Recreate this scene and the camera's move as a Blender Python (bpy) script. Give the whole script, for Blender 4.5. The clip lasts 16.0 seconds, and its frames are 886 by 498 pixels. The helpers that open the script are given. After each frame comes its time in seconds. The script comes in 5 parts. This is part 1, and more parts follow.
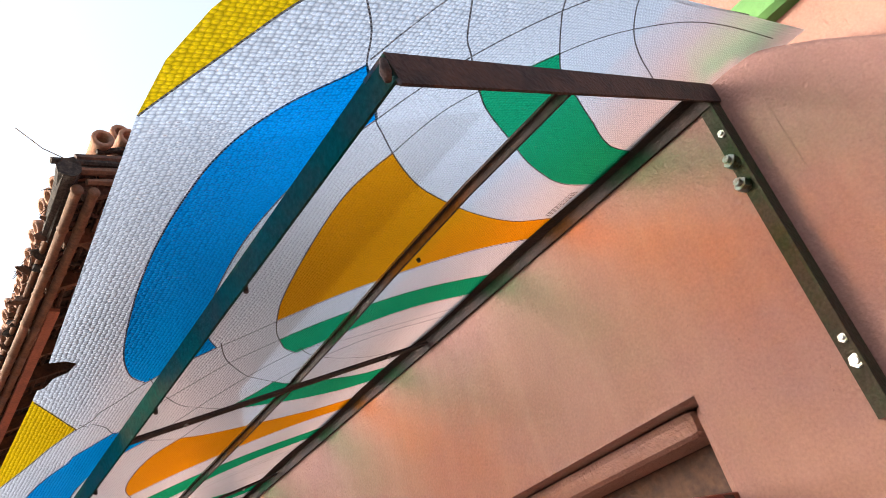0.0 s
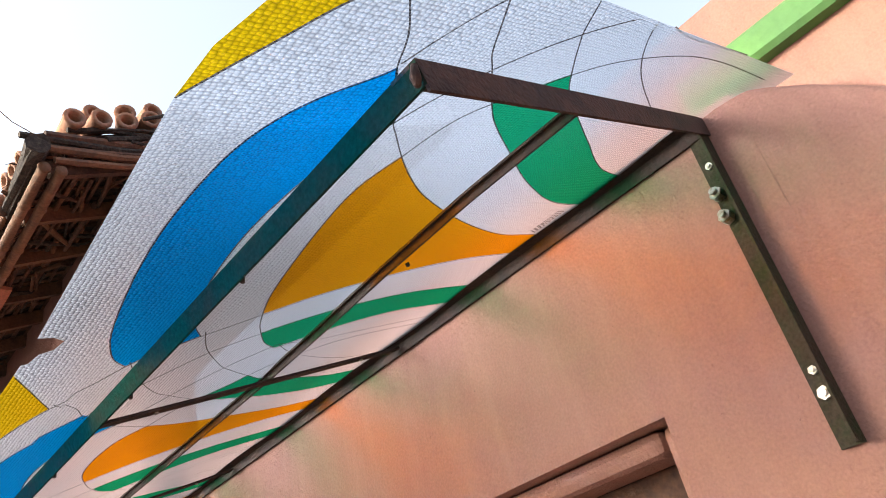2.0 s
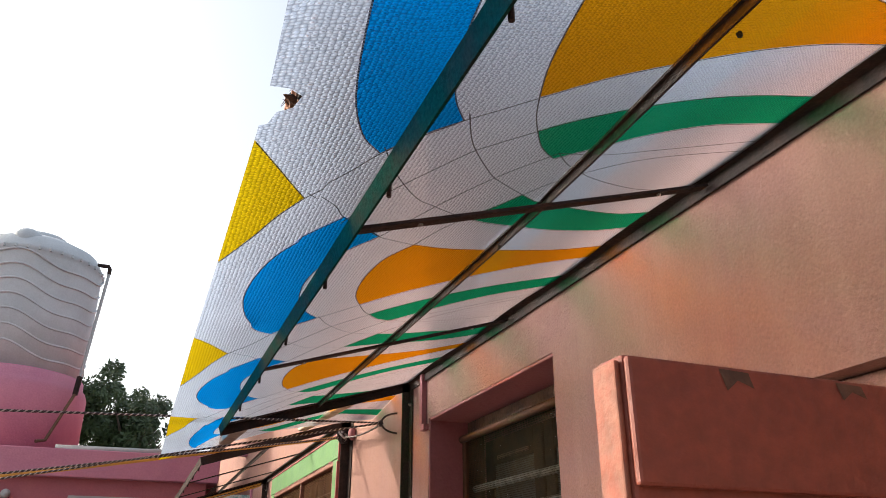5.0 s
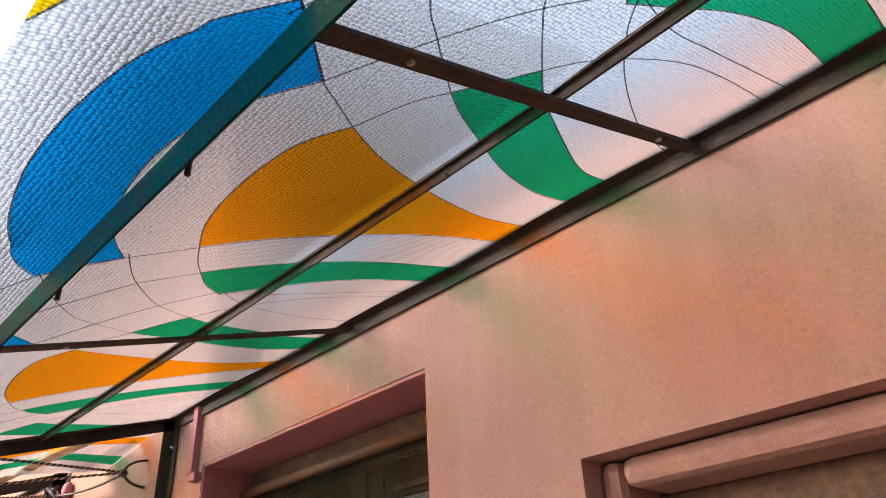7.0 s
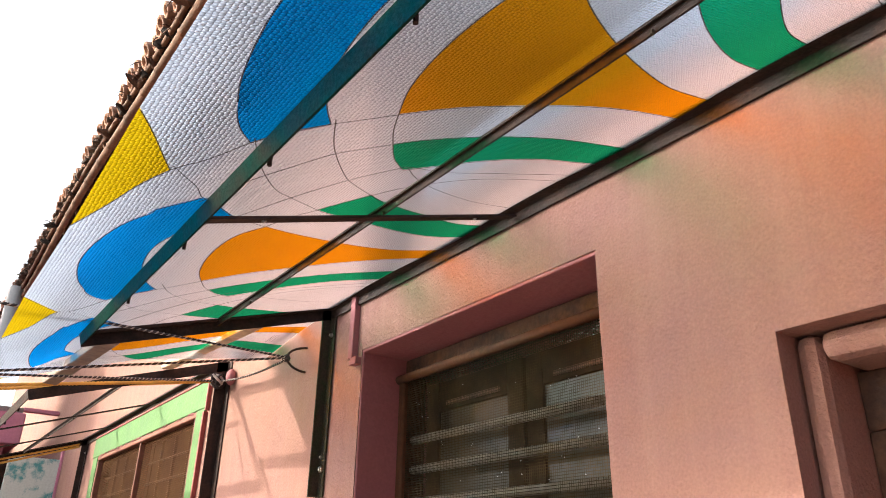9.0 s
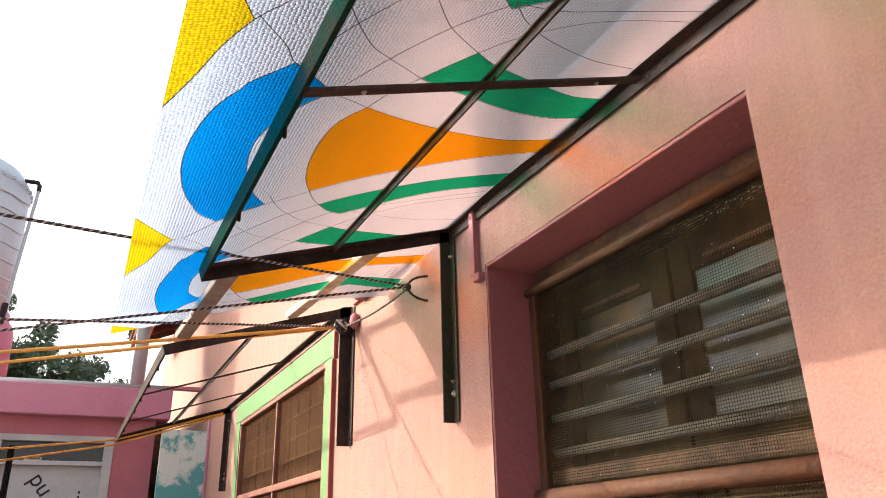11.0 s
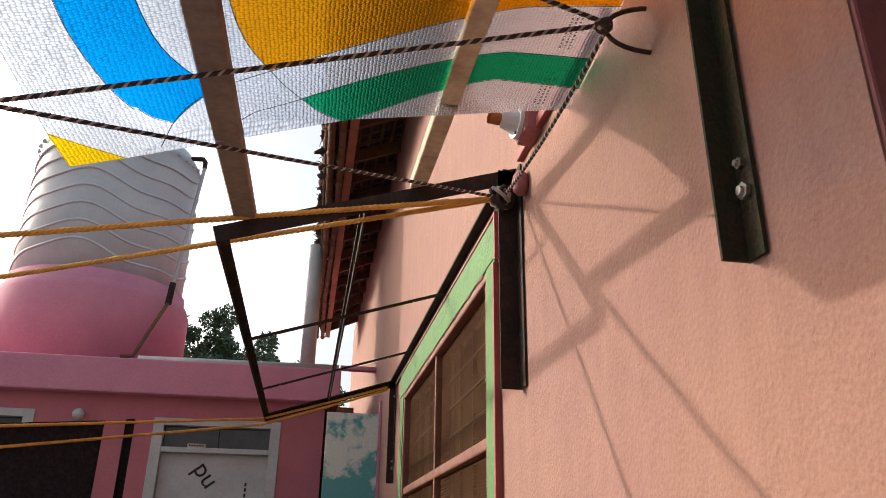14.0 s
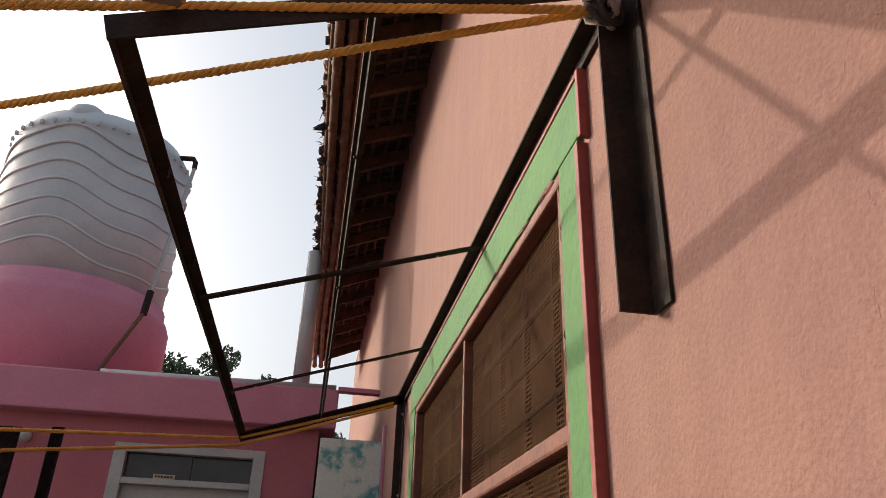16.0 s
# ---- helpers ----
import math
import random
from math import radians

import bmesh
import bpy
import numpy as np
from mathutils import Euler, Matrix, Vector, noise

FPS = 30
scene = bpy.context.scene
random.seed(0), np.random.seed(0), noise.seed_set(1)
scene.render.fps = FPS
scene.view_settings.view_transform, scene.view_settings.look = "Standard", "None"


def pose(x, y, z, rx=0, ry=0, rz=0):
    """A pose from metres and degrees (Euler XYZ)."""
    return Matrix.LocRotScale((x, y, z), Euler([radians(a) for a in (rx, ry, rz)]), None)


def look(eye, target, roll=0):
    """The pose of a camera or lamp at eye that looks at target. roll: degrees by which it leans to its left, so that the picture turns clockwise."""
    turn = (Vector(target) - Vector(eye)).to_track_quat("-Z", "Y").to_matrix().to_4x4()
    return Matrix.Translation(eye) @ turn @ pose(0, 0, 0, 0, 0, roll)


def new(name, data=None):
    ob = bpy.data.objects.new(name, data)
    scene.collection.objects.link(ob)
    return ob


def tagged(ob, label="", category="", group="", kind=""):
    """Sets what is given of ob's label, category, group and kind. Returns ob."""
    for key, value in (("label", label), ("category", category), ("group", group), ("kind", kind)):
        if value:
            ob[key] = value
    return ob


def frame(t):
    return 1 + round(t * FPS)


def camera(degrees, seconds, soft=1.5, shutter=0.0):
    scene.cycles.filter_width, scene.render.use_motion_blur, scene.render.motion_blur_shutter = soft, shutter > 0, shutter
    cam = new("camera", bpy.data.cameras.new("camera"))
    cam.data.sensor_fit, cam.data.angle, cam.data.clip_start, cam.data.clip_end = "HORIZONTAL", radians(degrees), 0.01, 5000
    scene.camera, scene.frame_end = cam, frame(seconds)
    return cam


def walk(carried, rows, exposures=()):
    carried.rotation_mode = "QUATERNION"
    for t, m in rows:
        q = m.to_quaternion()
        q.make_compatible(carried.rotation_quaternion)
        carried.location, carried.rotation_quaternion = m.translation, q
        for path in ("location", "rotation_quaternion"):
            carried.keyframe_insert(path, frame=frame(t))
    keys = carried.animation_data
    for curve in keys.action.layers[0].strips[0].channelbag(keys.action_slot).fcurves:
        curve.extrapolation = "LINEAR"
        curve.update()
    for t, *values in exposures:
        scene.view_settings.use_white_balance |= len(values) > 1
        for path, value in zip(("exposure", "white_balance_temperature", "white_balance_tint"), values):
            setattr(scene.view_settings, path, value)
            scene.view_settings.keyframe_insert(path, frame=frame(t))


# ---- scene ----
cam = camera(61.9, 16.0, soft=0.75)
PATH = [
    (0, (-1.232, 0.586, 1.416), (-0.041, 1.843, 2.415), -17.2),
    (0.5, (-1.268, 0.595, 1.427), (-0.088, 1.78, 2.524), -15.4),
    (1, (-1.292, 0.59, 1.433), (-0.092, 1.706, 2.581), -15.0),
    (1.5, (-1.29, 0.587, 1.427), (-0.051, 1.711, 2.523), -15.5),
    (2, (-1.291, 0.614, 1.415), (-0.015, 1.788, 2.411), -14.6),
    (2.5, (-1.324, 0.669, 1.404), (-0.067, 1.894, 2.363), -12.2),
    (3, (-1.342, 0.737, 1.383), (-0.203, 2.043, 2.382), -8.5),
    (3.5, (-1.227, 0.716, 1.386), (-0.388, 2.234, 2.381), -3.8),
    (4, (-1.116, 0.669, 1.416), (-0.509, 2.366, 2.283), 0.5),
    (4.2, (-1.118, 0.683, 1.423), (-0.512, 2.406, 2.237), 0.9),
    (6.3, (-1.092, 1.443, 1.422), (-0.052, 2.847, 2.395), -2.9),
    (6.5, (-1.092, 1.506, 1.433), (0.02, 2.823, 2.447), -3.4),
    (7, (-1.102, 1.611, 1.443), (0.122, 2.843, 2.435), -3.1),
    (7.5, (-1.121, 1.672, 1.432), (0.084, 2.943, 2.396), -2.6),
    (8, (-1.139, 1.699, 1.412), (0.006, 3.053, 2.337), -0.7),
    (8.5, (-1.165, 1.718, 1.389), (-0.093, 3.155, 2.275), 0.7),
    (9, (-1.193, 1.735, 1.359), (-0.13, 3.223, 2.169), 1.1),
    (9.2, (-1.207, 1.744, 1.345), (-0.173, 3.266, 2.129), 1.2),
    (11.3, (-1.023, 2.044, 1.235), (-0.237, 3.727, 1.978), -1.0),
    (11.5, (-0.956, 2.113, 1.263), (-0.205, 3.811, 2.006), -0.6),
    (12, (-0.831, 2.273, 1.258), (-0.207, 4.031, 1.979), -0.7),
    (12.5, (-0.773, 2.577, 1.259), (-0.161, 4.329, 2.006), 0.3),
    (13, (-0.711, 2.823, 1.239), (-0.226, 4.626, 1.957), -0.2),
    (13.5, (-0.569, 3.016, 1.255), (-0.249, 4.847, 1.991), -0.3),
    (14, (-0.531, 3.316, 1.252), (-0.215, 5.139, 2.012), 0.9),
    (14.5, (-0.546, 3.64, 1.285), (-0.144, 5.411, 2.121), 1.5),
    (15, (-0.458, 3.834, 1.273), (-0.189, 5.609, 2.154), 1.8),
    (15.5, (-0.411, 4.006, 1.256), (-0.218, 5.832, 2.048), -0.1),
    (16, (-0.454, 4.248, 1.261), (-0.164, 6.019, 2.143), 2.1),
]
EXPOSURES = [(0.0, 0.85), (1.5, 0.85), (3.0, 0.95), (3.5, 0.72), (4.0, 0.05), (6.3, 0.9), (9.0, 0.95), (11.5, 1.1), (12.5, 1.05), (13.0, 0.65), (14.0, 0.05), (15.5, -0.28), (16.0, -0.28)]
walk(cam, [(t, look(eye, target, roll)) for t, eye, target, roll in PATH], EXPOSURES)

# ---- light ----
SUN_WAY = Vector((-0.82, 0.565, 0.345)).normalized()   # from the wall towards the sun
elevation = math.asin(SUN_WAY.z)
world = bpy.data.worlds.new("sky")
scene.world = world
world.use_nodes = True
wn = world.node_tree.nodes
sky = wn.new("ShaderNodeTexSky")
sky.sky_type = 'NISHITA'
sky.sun_disc = False
sky.sun_elevation = elevation
sky.sun_rotation = math.atan2(SUN_WAY.x, SUN_WAY.y)
sky.air_density, sky.dust_density, sky.ozone_density = 1.0, 8.0, 1.0
wn["Background"].inputs[1].default_value = 0.24
haze = wn.new("ShaderNodeHueSaturation")        # pale, hazy morning air
haze.inputs["Saturation"].default_value = 0.6
world.node_tree.links.new(sky.outputs[0], haze.inputs["Color"])
veil = wn.new("ShaderNodeMix")                  # thin high haze, the same all over
veil.data_type, veil.blend_type = 'RGBA', 'ADD'
veil.inputs[0].default_value = 1.0
veil.inputs[7].default_value = (0.72, 0.84, 0.96, 1)
world.node_tree.links.new(haze.outputs[0], veil.inputs[6])
world.node_tree.links.new(veil.outputs[2], wn["Background"].inputs[0])
sun_data = bpy.data.lights.new("sun", 'SUN')
sun_data.energy, sun_data.angle, sun_data.color = 2.7, radians(0.5), (1.0, 0.90, 0.75)
sun = new("sun", sun_data)
sun.matrix_world = look(SUN_WAY * 30, (0, 0, 0))

GROUND = -0.28


# ---- materials ----
def material(name, color, rough=0.8, metal=0.0, spots=None, scale=6.0, fine=60.0, bump=0.3, amount=0.25, bump_scale=None, spec=0.5, low=0.42, high=0.66, pits=0.0):
    """Two-scale surface: a base colour, a second colour in soft stains, fine grain and relief."""
    m = bpy.data.materials.new(name)
    m.use_nodes = True
    n, l = m.node_tree.nodes, m.node_tree.links
    b = n["Principled BSDF"]
    b.inputs["Roughness"].default_value, b.inputs["Metallic"].default_value = rough, metal
    b.inputs["Specular IOR Level"].default_value = spec
    co = n.new("ShaderNodeTexCoord")
    big = n.new("ShaderNodeTexNoise")
    big.inputs["Scale"].default_value, big.inputs["Detail"].default_value, big.inputs["Roughness"].default_value = scale, 6, 0.65
    l.new(co.outputs["Object"], big.inputs["Vector"])
    ramp = n.new("ShaderNodeValToRGB")
    ramp.color_ramp.elements[0].position, ramp.color_ramp.elements[1].position = low, high
    l.new(big.outputs["Fac"], ramp.inputs[0])
    mix = n.new("ShaderNodeMix")
    mix.data_type = 'RGBA'
    mix.inputs[6].default_value = (*color, 1)
    mix.inputs[7].default_value = (*(spots or [c * 0.7 for c in color]), 1)
    l.new(ramp.outputs[0], mix.inputs[0])
    small = n.new("ShaderNodeTexNoise")
    small.inputs["Scale"].default_value, small.inputs["Detail"].default_value = fine, 5
    l.new(co.outputs["Object"], small.inputs["Vector"])
    mul = n.new("ShaderNodeMix")
    mul.data_type, mul.blend_type = 'RGBA', 'MULTIPLY'
    mul.inputs[0].default_value = amount
    l.new(mix.outputs[2], mul.inputs[6])
    spread = n.new("ShaderNodeMapRange")
    spread.inputs[1].default_value, spread.inputs[2].default_value = 0.3, 0.7
    spread.inputs[3].default_value, spread.inputs[4].default_value = 0.35, 1.25
    l.new(small.outputs["Fac"], spread.inputs[0])
    l.new(spread.outputs[0], mul.inputs[7])
    tone = mul.outputs[2]
    if pits:
        # Scuffs and pits in old plaster, and pale runs down the wall.
        pit = n.new("ShaderNodeTexNoise")
        pit.inputs["Scale"].default_value, pit.inputs["Detail"].default_value, pit.inputs["Roughness"].default_value = 48, 8, 0.75
        l.new(co.outputs["Object"], pit.inputs["Vector"])
        cut = n.new("ShaderNodeMapRange")
        cut.inputs[1].default_value, cut.inputs[2].default_value = 0.64, 0.70
        l.new(pit.outputs["Fac"], cut.inputs[0])
        stain = n.new("ShaderNodeMix")
        stain.data_type = 'RGBA'
        stain.inputs[7].default_value = (*[c * 0.55 for c in color], 1)
        l.new(tone, stain.inputs[6])
        weak = n.new("ShaderNodeMath")
        weak.operation = 'MULTIPLY'
        weak.inputs[1].default_value = pits
        l.new(cut.outputs[0], weak.inputs[0])
        l.new(weak.outputs[0], stain.inputs[0])
        runs = n.new("ShaderNodeTexNoise")
        stretch = n.new("ShaderNodeMapping")
        stretch.inputs["Scale"].default_value = (1, 14, 1.2)
        l.new(co.outputs["Object"], stretch.inputs[0])
        l.new(stretch.outputs[0], runs.inputs["Vector"])
        runs.inputs["Scale"].default_value, runs.inputs["Detail"].default_value = 1.0, 5
        band = n.new("ShaderNodeMapRange")
        band.inputs[1].default_value, band.inputs[2].default_value = 0.45, 0.75
        band.inputs[3].default_value, band.inputs[4].default_value = 0.0, 0.3
        l.new(runs.outputs["Fac"], band.inputs[0])
        wash = n.new("ShaderNodeMix")
        wash.data_type = 'RGBA'
        wash.inputs[7].default_value = (*[min(1, c * 1.18 + 0.03) for c in color], 1)
        l.new(stain.outputs[2], wash.inputs[6])
        l.new(band.outputs[0], wash.inputs[0])
        tone = wash.outputs[2]
    l.new(tone, b.inputs["Base Color"])
    if bump:
        bp = n.new("ShaderNodeBump")
        bp.inputs["Strength"].default_value, bp.inputs["Distance"].default_value = bump, 0.01
        relief = small
        if bump_scale:
            relief = n.new("ShaderNodeTexNoise")
            relief.inputs["Scale"].default_value, relief.inputs["Detail"].default_value = bump_scale, 6
            l.new(co.outputs["Object"], relief.inputs["Vector"])
        height = relief.outputs["Fac"]
        if pits:
            # Small sagging blobs of plaster thrown on by hand.
            drop = n.new("ShaderNodeTexNoise")
            long = n.new("ShaderNodeMapping")
            long.inputs["Scale"].default_value = (50, 50, 24)
            l.new(co.outputs["Object"], long.inputs[0])
            l.new(long.outputs[0], drop.inputs["Vector"])
            drop.inputs["Scale"].default_value, drop.inputs["Detail"].default_value = 1.0, 4
            edge = n.new("ShaderNodeMapRange")
            edge.inputs[1].default_value, edge.inputs[2].default_value = 0.66, 0.70
            edge.inputs[3].default_value, edge.inputs[4].default_value = 0.0, 0.6
            l.new(drop.outputs["Fac"], edge.inputs[0])
            total = n.new("ShaderNodeMath")
            total.operation = 'ADD'
            l.new(height, total.inputs[0])
            l.new(edge.outputs[0], total.inputs[1])
            # Trowel waves, a hand's width across.
            swell = n.new("ShaderNodeTexNoise")
            swell.inputs["Scale"].default_value, swell.inputs["Detail"].default_value = 15.0, 3
            l.new(co.outputs["Object"], swell.inputs["Vector"])
            heave = n.new("ShaderNodeMath")
            heave.operation = 'MULTIPLY_ADD'
            heave.inputs[1].default_value = 1.8
            l.new(swell.outputs["Fac"], heave.inputs[0])
            l.new(total.outputs[0], heave.inputs[2])
            height = heave.outputs[0]
        l.new(height, bp.inputs["Height"])
        l.new(bp.outputs["Normal"], b.inputs["Normal"])
    return m


def sheet_material(name, color, see=0.75):
    """Embossed fibreglass: light comes through, scattered; the small dimples stand in rows."""
    m = bpy.data.materials.new(name)
    m.use_nodes = True
    n, l = m.node_tree.nodes, m.node_tree.links
    n.remove(n["Principled BSDF"])
    out = n["Material Output"]
    co = n.new("ShaderNodeTexCoord")
    wave = n.new("ShaderNodeTexVoronoi")
    wave.feature = 'F1'
    mp = n.new("ShaderNodeMapping")
    mp.inputs["Scale"].default_value = (140, 185, 1)
    l.new(co.outputs["Object"], mp.inputs[0])
    l.new(mp.outputs[0], wave.inputs["Vector"])
    wave.inputs["Scale"].default_value = 1.0
    wave.inputs["Randomness"].default_value = 0.35
    bp = n.new("ShaderNodeBump")
    bp.inputs["Strength"].default_value, bp.inputs["Distance"].default_value = 0.9, 0.005
    l.new(wave.outputs["Distance"], bp.inputs["Height"])
    dirt = n.new("ShaderNodeTexNoise")
    dirt.inputs["Scale"].default_value, dirt.inputs["Detail"].default_value = 3.0, 6
    l.new(co.outputs["Object"], dirt.inputs["Vector"])
    ramp = n.new("ShaderNodeMapRange")
    ramp.inputs[1].default_value, ramp.inputs[2].default_value = 0.35, 0.7
    ramp.inputs[3].default_value, ramp.inputs[4].default_value = 1.0, 0.86
    l.new(dirt.outputs["Fac"], ramp.inputs[0])
    # Lens highlights painted into the tint: brighter dimple centres, darker ground between.
    cell = n.new("ShaderNodeMapRange")
    cell.inputs[1].default_value, cell.inputs[2].default_value = 0.1, 0.65
    cell.inputs[3].default_value, cell.inputs[4].default_value = 1.38, 0.62
    l.new(wave.outputs["Distance"], cell.inputs[0])
    both = n.new("ShaderNodeMath")
    both.operation = 'MULTIPLY'
    l.new(ramp.outputs[0], both.inputs[0])
    l.new(cell.outputs[0], both.inputs[1])
    tint = n.new("ShaderNodeMix")
    tint.data_type, tint.blend_type = 'RGBA', 'MULTIPLY'
    tint.inputs[0].default_value = 1.0
    tint.inputs[6].default_value = (*color, 1)
    l.new(both.outputs[0], tint.inputs[7])
    trans = n.new("ShaderNodeBsdfTranslucent")
    diff = n.new("ShaderNodeBsdfDiffuse")
    clear = n.new("ShaderNodeBsdfTransparent")
    dim = n.new("ShaderNodeMix")
    dim.data_type, dim.blend_type = 'RGBA', 'MULTIPLY'
    dim.inputs[0].default_value = 1.0
    dim.inputs[7].default_value = (0.42, 0.42, 0.43, 1)
    l.new(tint.outputs[2], dim.inputs[6])
    for s in (trans, diff):
        l.new(dim.outputs[2], s.inputs["Color"])
        l.new(bp.outputs[0], s.inputs["Normal"])
    l.new(tint.outputs[2], clear.inputs["Color"])
    refr = n.new("ShaderNodeBsdfRefraction")
    refr.inputs["Roughness"].default_value, refr.inputs["IOR"].default_value = 0.62, 1.15
    l.new(tint.outputs[2], refr.inputs["Color"])
    l.new(bp.outputs[0], refr.inputs["Normal"])
    gloss = n.new("ShaderNodeBsdfGlossy")
    gloss.inputs["Roughness"].default_value = 0.25
    l.new(bp.outputs[0], gloss.inputs["Normal"])
    # Dimples get a higher clear share, imitating the bright spots they focus as lenses.
    thin = n.new("ShaderNodeMapRange")
    thin.inputs[1].default_value, thin.inputs[2].default_value = 0.16, 0.36
    thin.inputs[3].default_value, thin.inputs[4].default_value = 0.60, 0.04
    l.new(wave.outputs["Distance"], thin.inputs[0])
    last = diff.outputs[0]
    for lobe, share in ((trans, see), (refr, 0.66), (clear, 0.19), (gloss, 0.02)):
        mixer = n.new("ShaderNodeMixShader")
        mixer.inputs[0].default_value = share
        if lobe == clear:
            l.new(thin.outputs[0], mixer.inputs[0])
        l.new(last, mixer.inputs[1])
        l.new(lobe.outputs[0], mixer.inputs[2])
        last = mixer.outputs[0]
    l.new(last, out.inputs["Surface"])
    return m


PINK = material("pink_lime_wash", (0.282, 0.143, 0.107), 0.85, spots=(0.256, 0.127, 0.110), scale=1.6, fine=170, bump=0.42, amount=0.22, bump_scale=110, pits=0.9)
PINK_DEEP = material("rose_paint", (0.30, 0.105, 0.11), 0.75, spots=(0.30, 0.095, 0.105), scale=4, fine=90, bump=0.35, amount=0.15, bump_scale=45)
MAROON = material("maroon_paint", (0.30, 0.055, 0.05), 0.6, scale=5, bump=0.2)
GREEN_WALL = material("green_paint", (0.080, 0.205, 0.052), 0.75, spots=(0.062, 0.165, 0.050), scale=4, bump=0.4, amount=0.15, bump_scale=45)
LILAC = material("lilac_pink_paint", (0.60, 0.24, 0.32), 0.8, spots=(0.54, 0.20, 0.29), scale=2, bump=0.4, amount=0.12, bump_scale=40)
IRON = material("dark_painted_iron", (0.024, 0.016, 0.014), 0.7, 0.0, spec=0.2, spots=(0.055, 0.030, 0.022), scale=14, fine=120, bump=0.25, amount=0.5)
IRON_RUST = material("rusty_brown_iron", (0.070, 0.036, 0.028), 0.7, 0.0, spec=0.25, spots=(0.030, 0.020, 0.020), scale=18, fine=150, bump=0.4, amount=0.5)
IRON_TEAL = material("teal_painted_iron", (0.002, 0.046, 0.034), 0.9, 0.0, spec=0.03, spots=(0.030, 0.034, 0.026), scale=9, fine=140, bump=0.3, amount=0.5)
SHEET_WHITE = sheet_material("clear_embossed_sheet", (0.72, 0.77, 0.86))
SHEET_BLUE = sheet_material("blue_embossed_sheet", (0.0, 0.30, 0.83))
SHEET_ORANGE = sheet_material("orange_embossed_sheet", (0.78, 0.32, 0.006))
SHEET_YELLOW = sheet_material("yellow_embossed_sheet", (0.86, 0.56, 0.006))
SHEET_GREEN = sheet_material("green_embossed_sheet", (0.008, 0.36, 0.17))
SHEET_LINE = sheet_material("grey_printed_line", (0.36, 0.34, 0.34), 0.6)
IRON_MOSS = material("rusty_iron_with_old_green_paint", (0.045, 0.032, 0.021), 0.75, 0.0, spec=0.2, spots=(0.026, 0.036, 0.015), scale=16, fine=150, bump=0.4, amount=0.5)
ZINC = material("zinc_bolt", (0.45, 0.44, 0.40), 0.35, 0.9, spots=(0.2, 0.15, 0.1), scale=60, bump=0.2)
CLAY = material("clay_tile", (0.34, 0.155, 0.085), 0.85, spots=(0.20, 0.12, 0.09), scale=7, bump=0.4, amount=0.4)
BAMBOO = material("old_bamboo", (0.165, 0.074, 0.036), 0.8, spots=(0.085, 0.04, 0.022), scale=9, bump=0.4, amount=0.45)
OLD_WOOD = material("weathered_rafter_wood", (0.12, 0.058, 0.034), 0.85, spots=(0.045, 0.026, 0.02), scale=8, bump=0.5, amount=0.5)
RED_WOOD = material("red_brown_painted_wood", (0.24, 0.052, 0.028), 0.55, spots=(0.17, 0.035, 0.022), scale=7, bump=0.3, amount=0.3)
FRAME_WOOD = material("varnished_frame_wood", (0.088, 0.034, 0.014), 0.72, spec=0.3, spots=(0.066, 0.026, 0.012), scale=9, bump=0.3, amount=0.35)
TANK_GREY = material("grey_white_plastic", (0.54, 0.56, 0.58), 0.5, spots=(0.46, 0.48, 0.50), scale=3, bump=0.1, amount=0.12)
GROUND_MAT = material("cement_ground", (0.25, 0.22, 0.19), 0.9, scale=1.5, bump=0.5, amount=0.4)

FASCIA = material("red_oxide_board", (0.33, 0.11, 0.06), 0.7, spots=(0.22, 0.08, 0.05), scale=6, bump=0.3, amount=0.4)
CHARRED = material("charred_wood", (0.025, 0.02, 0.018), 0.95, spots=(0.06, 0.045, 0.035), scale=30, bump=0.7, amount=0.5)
CLAY_DARK = material("weathered_dark_tile", (0.13, 0.085, 0.06), 0.9, spots=(0.06, 0.045, 0.035), scale=8, bump=0.4, amount=0.4)
# Deep pink of the block's walls, with the shade below the slab mixed in.
LILAC_SHADED = material("shaded_pink_paint", (0.45, 0.14, 0.16), 0.8, spots=(0.40, 0.12, 0.15), scale=2, bump=0.4, amount=0.12, bump_scale=40)
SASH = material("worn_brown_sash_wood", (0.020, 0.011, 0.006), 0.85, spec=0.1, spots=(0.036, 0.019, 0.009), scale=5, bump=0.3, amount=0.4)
WINDOW_RED = material("red_brown_window_wood", (0.22, 0.070, 0.038), 0.65, spots=(0.13, 0.042, 0.024), scale=9, bump=0.3, amount=0.35)
BATTEN = material("pale_sawn_wood", (0.62, 0.50, 0.36), 0.8, spots=(0.38, 0.29, 0.2), scale=8, bump=0.3, amount=0.3)
BATTEN_DARK = material("grey_weathered_wood", (0.24, 0.18, 0.14), 0.8, spots=(0.17, 0.12, 0.10), scale=8, bump=0.3, amount=0.3)
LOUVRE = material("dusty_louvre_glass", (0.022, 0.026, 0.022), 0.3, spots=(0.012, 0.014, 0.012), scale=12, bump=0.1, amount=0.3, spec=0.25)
ALU = material("dull_aluminium", (0.15, 0.14, 0.115), 0.65, 0.0, spots=(0.09, 0.08, 0.06), scale=20, bump=0.2)
WIRE = material("dusty_dark_wire", (0.018, 0.014, 0.008), 0.85, spots=(0.05, 0.035, 0.018), scale=7, spec=0.05, bump=0, amount=0.4)
WIRE_TAN = material("dusty_tan_wire", (0.13, 0.07, 0.04), 0.8, spots=(0.22, 0.14, 0.08), scale=4, bump=0, amount=0.4)
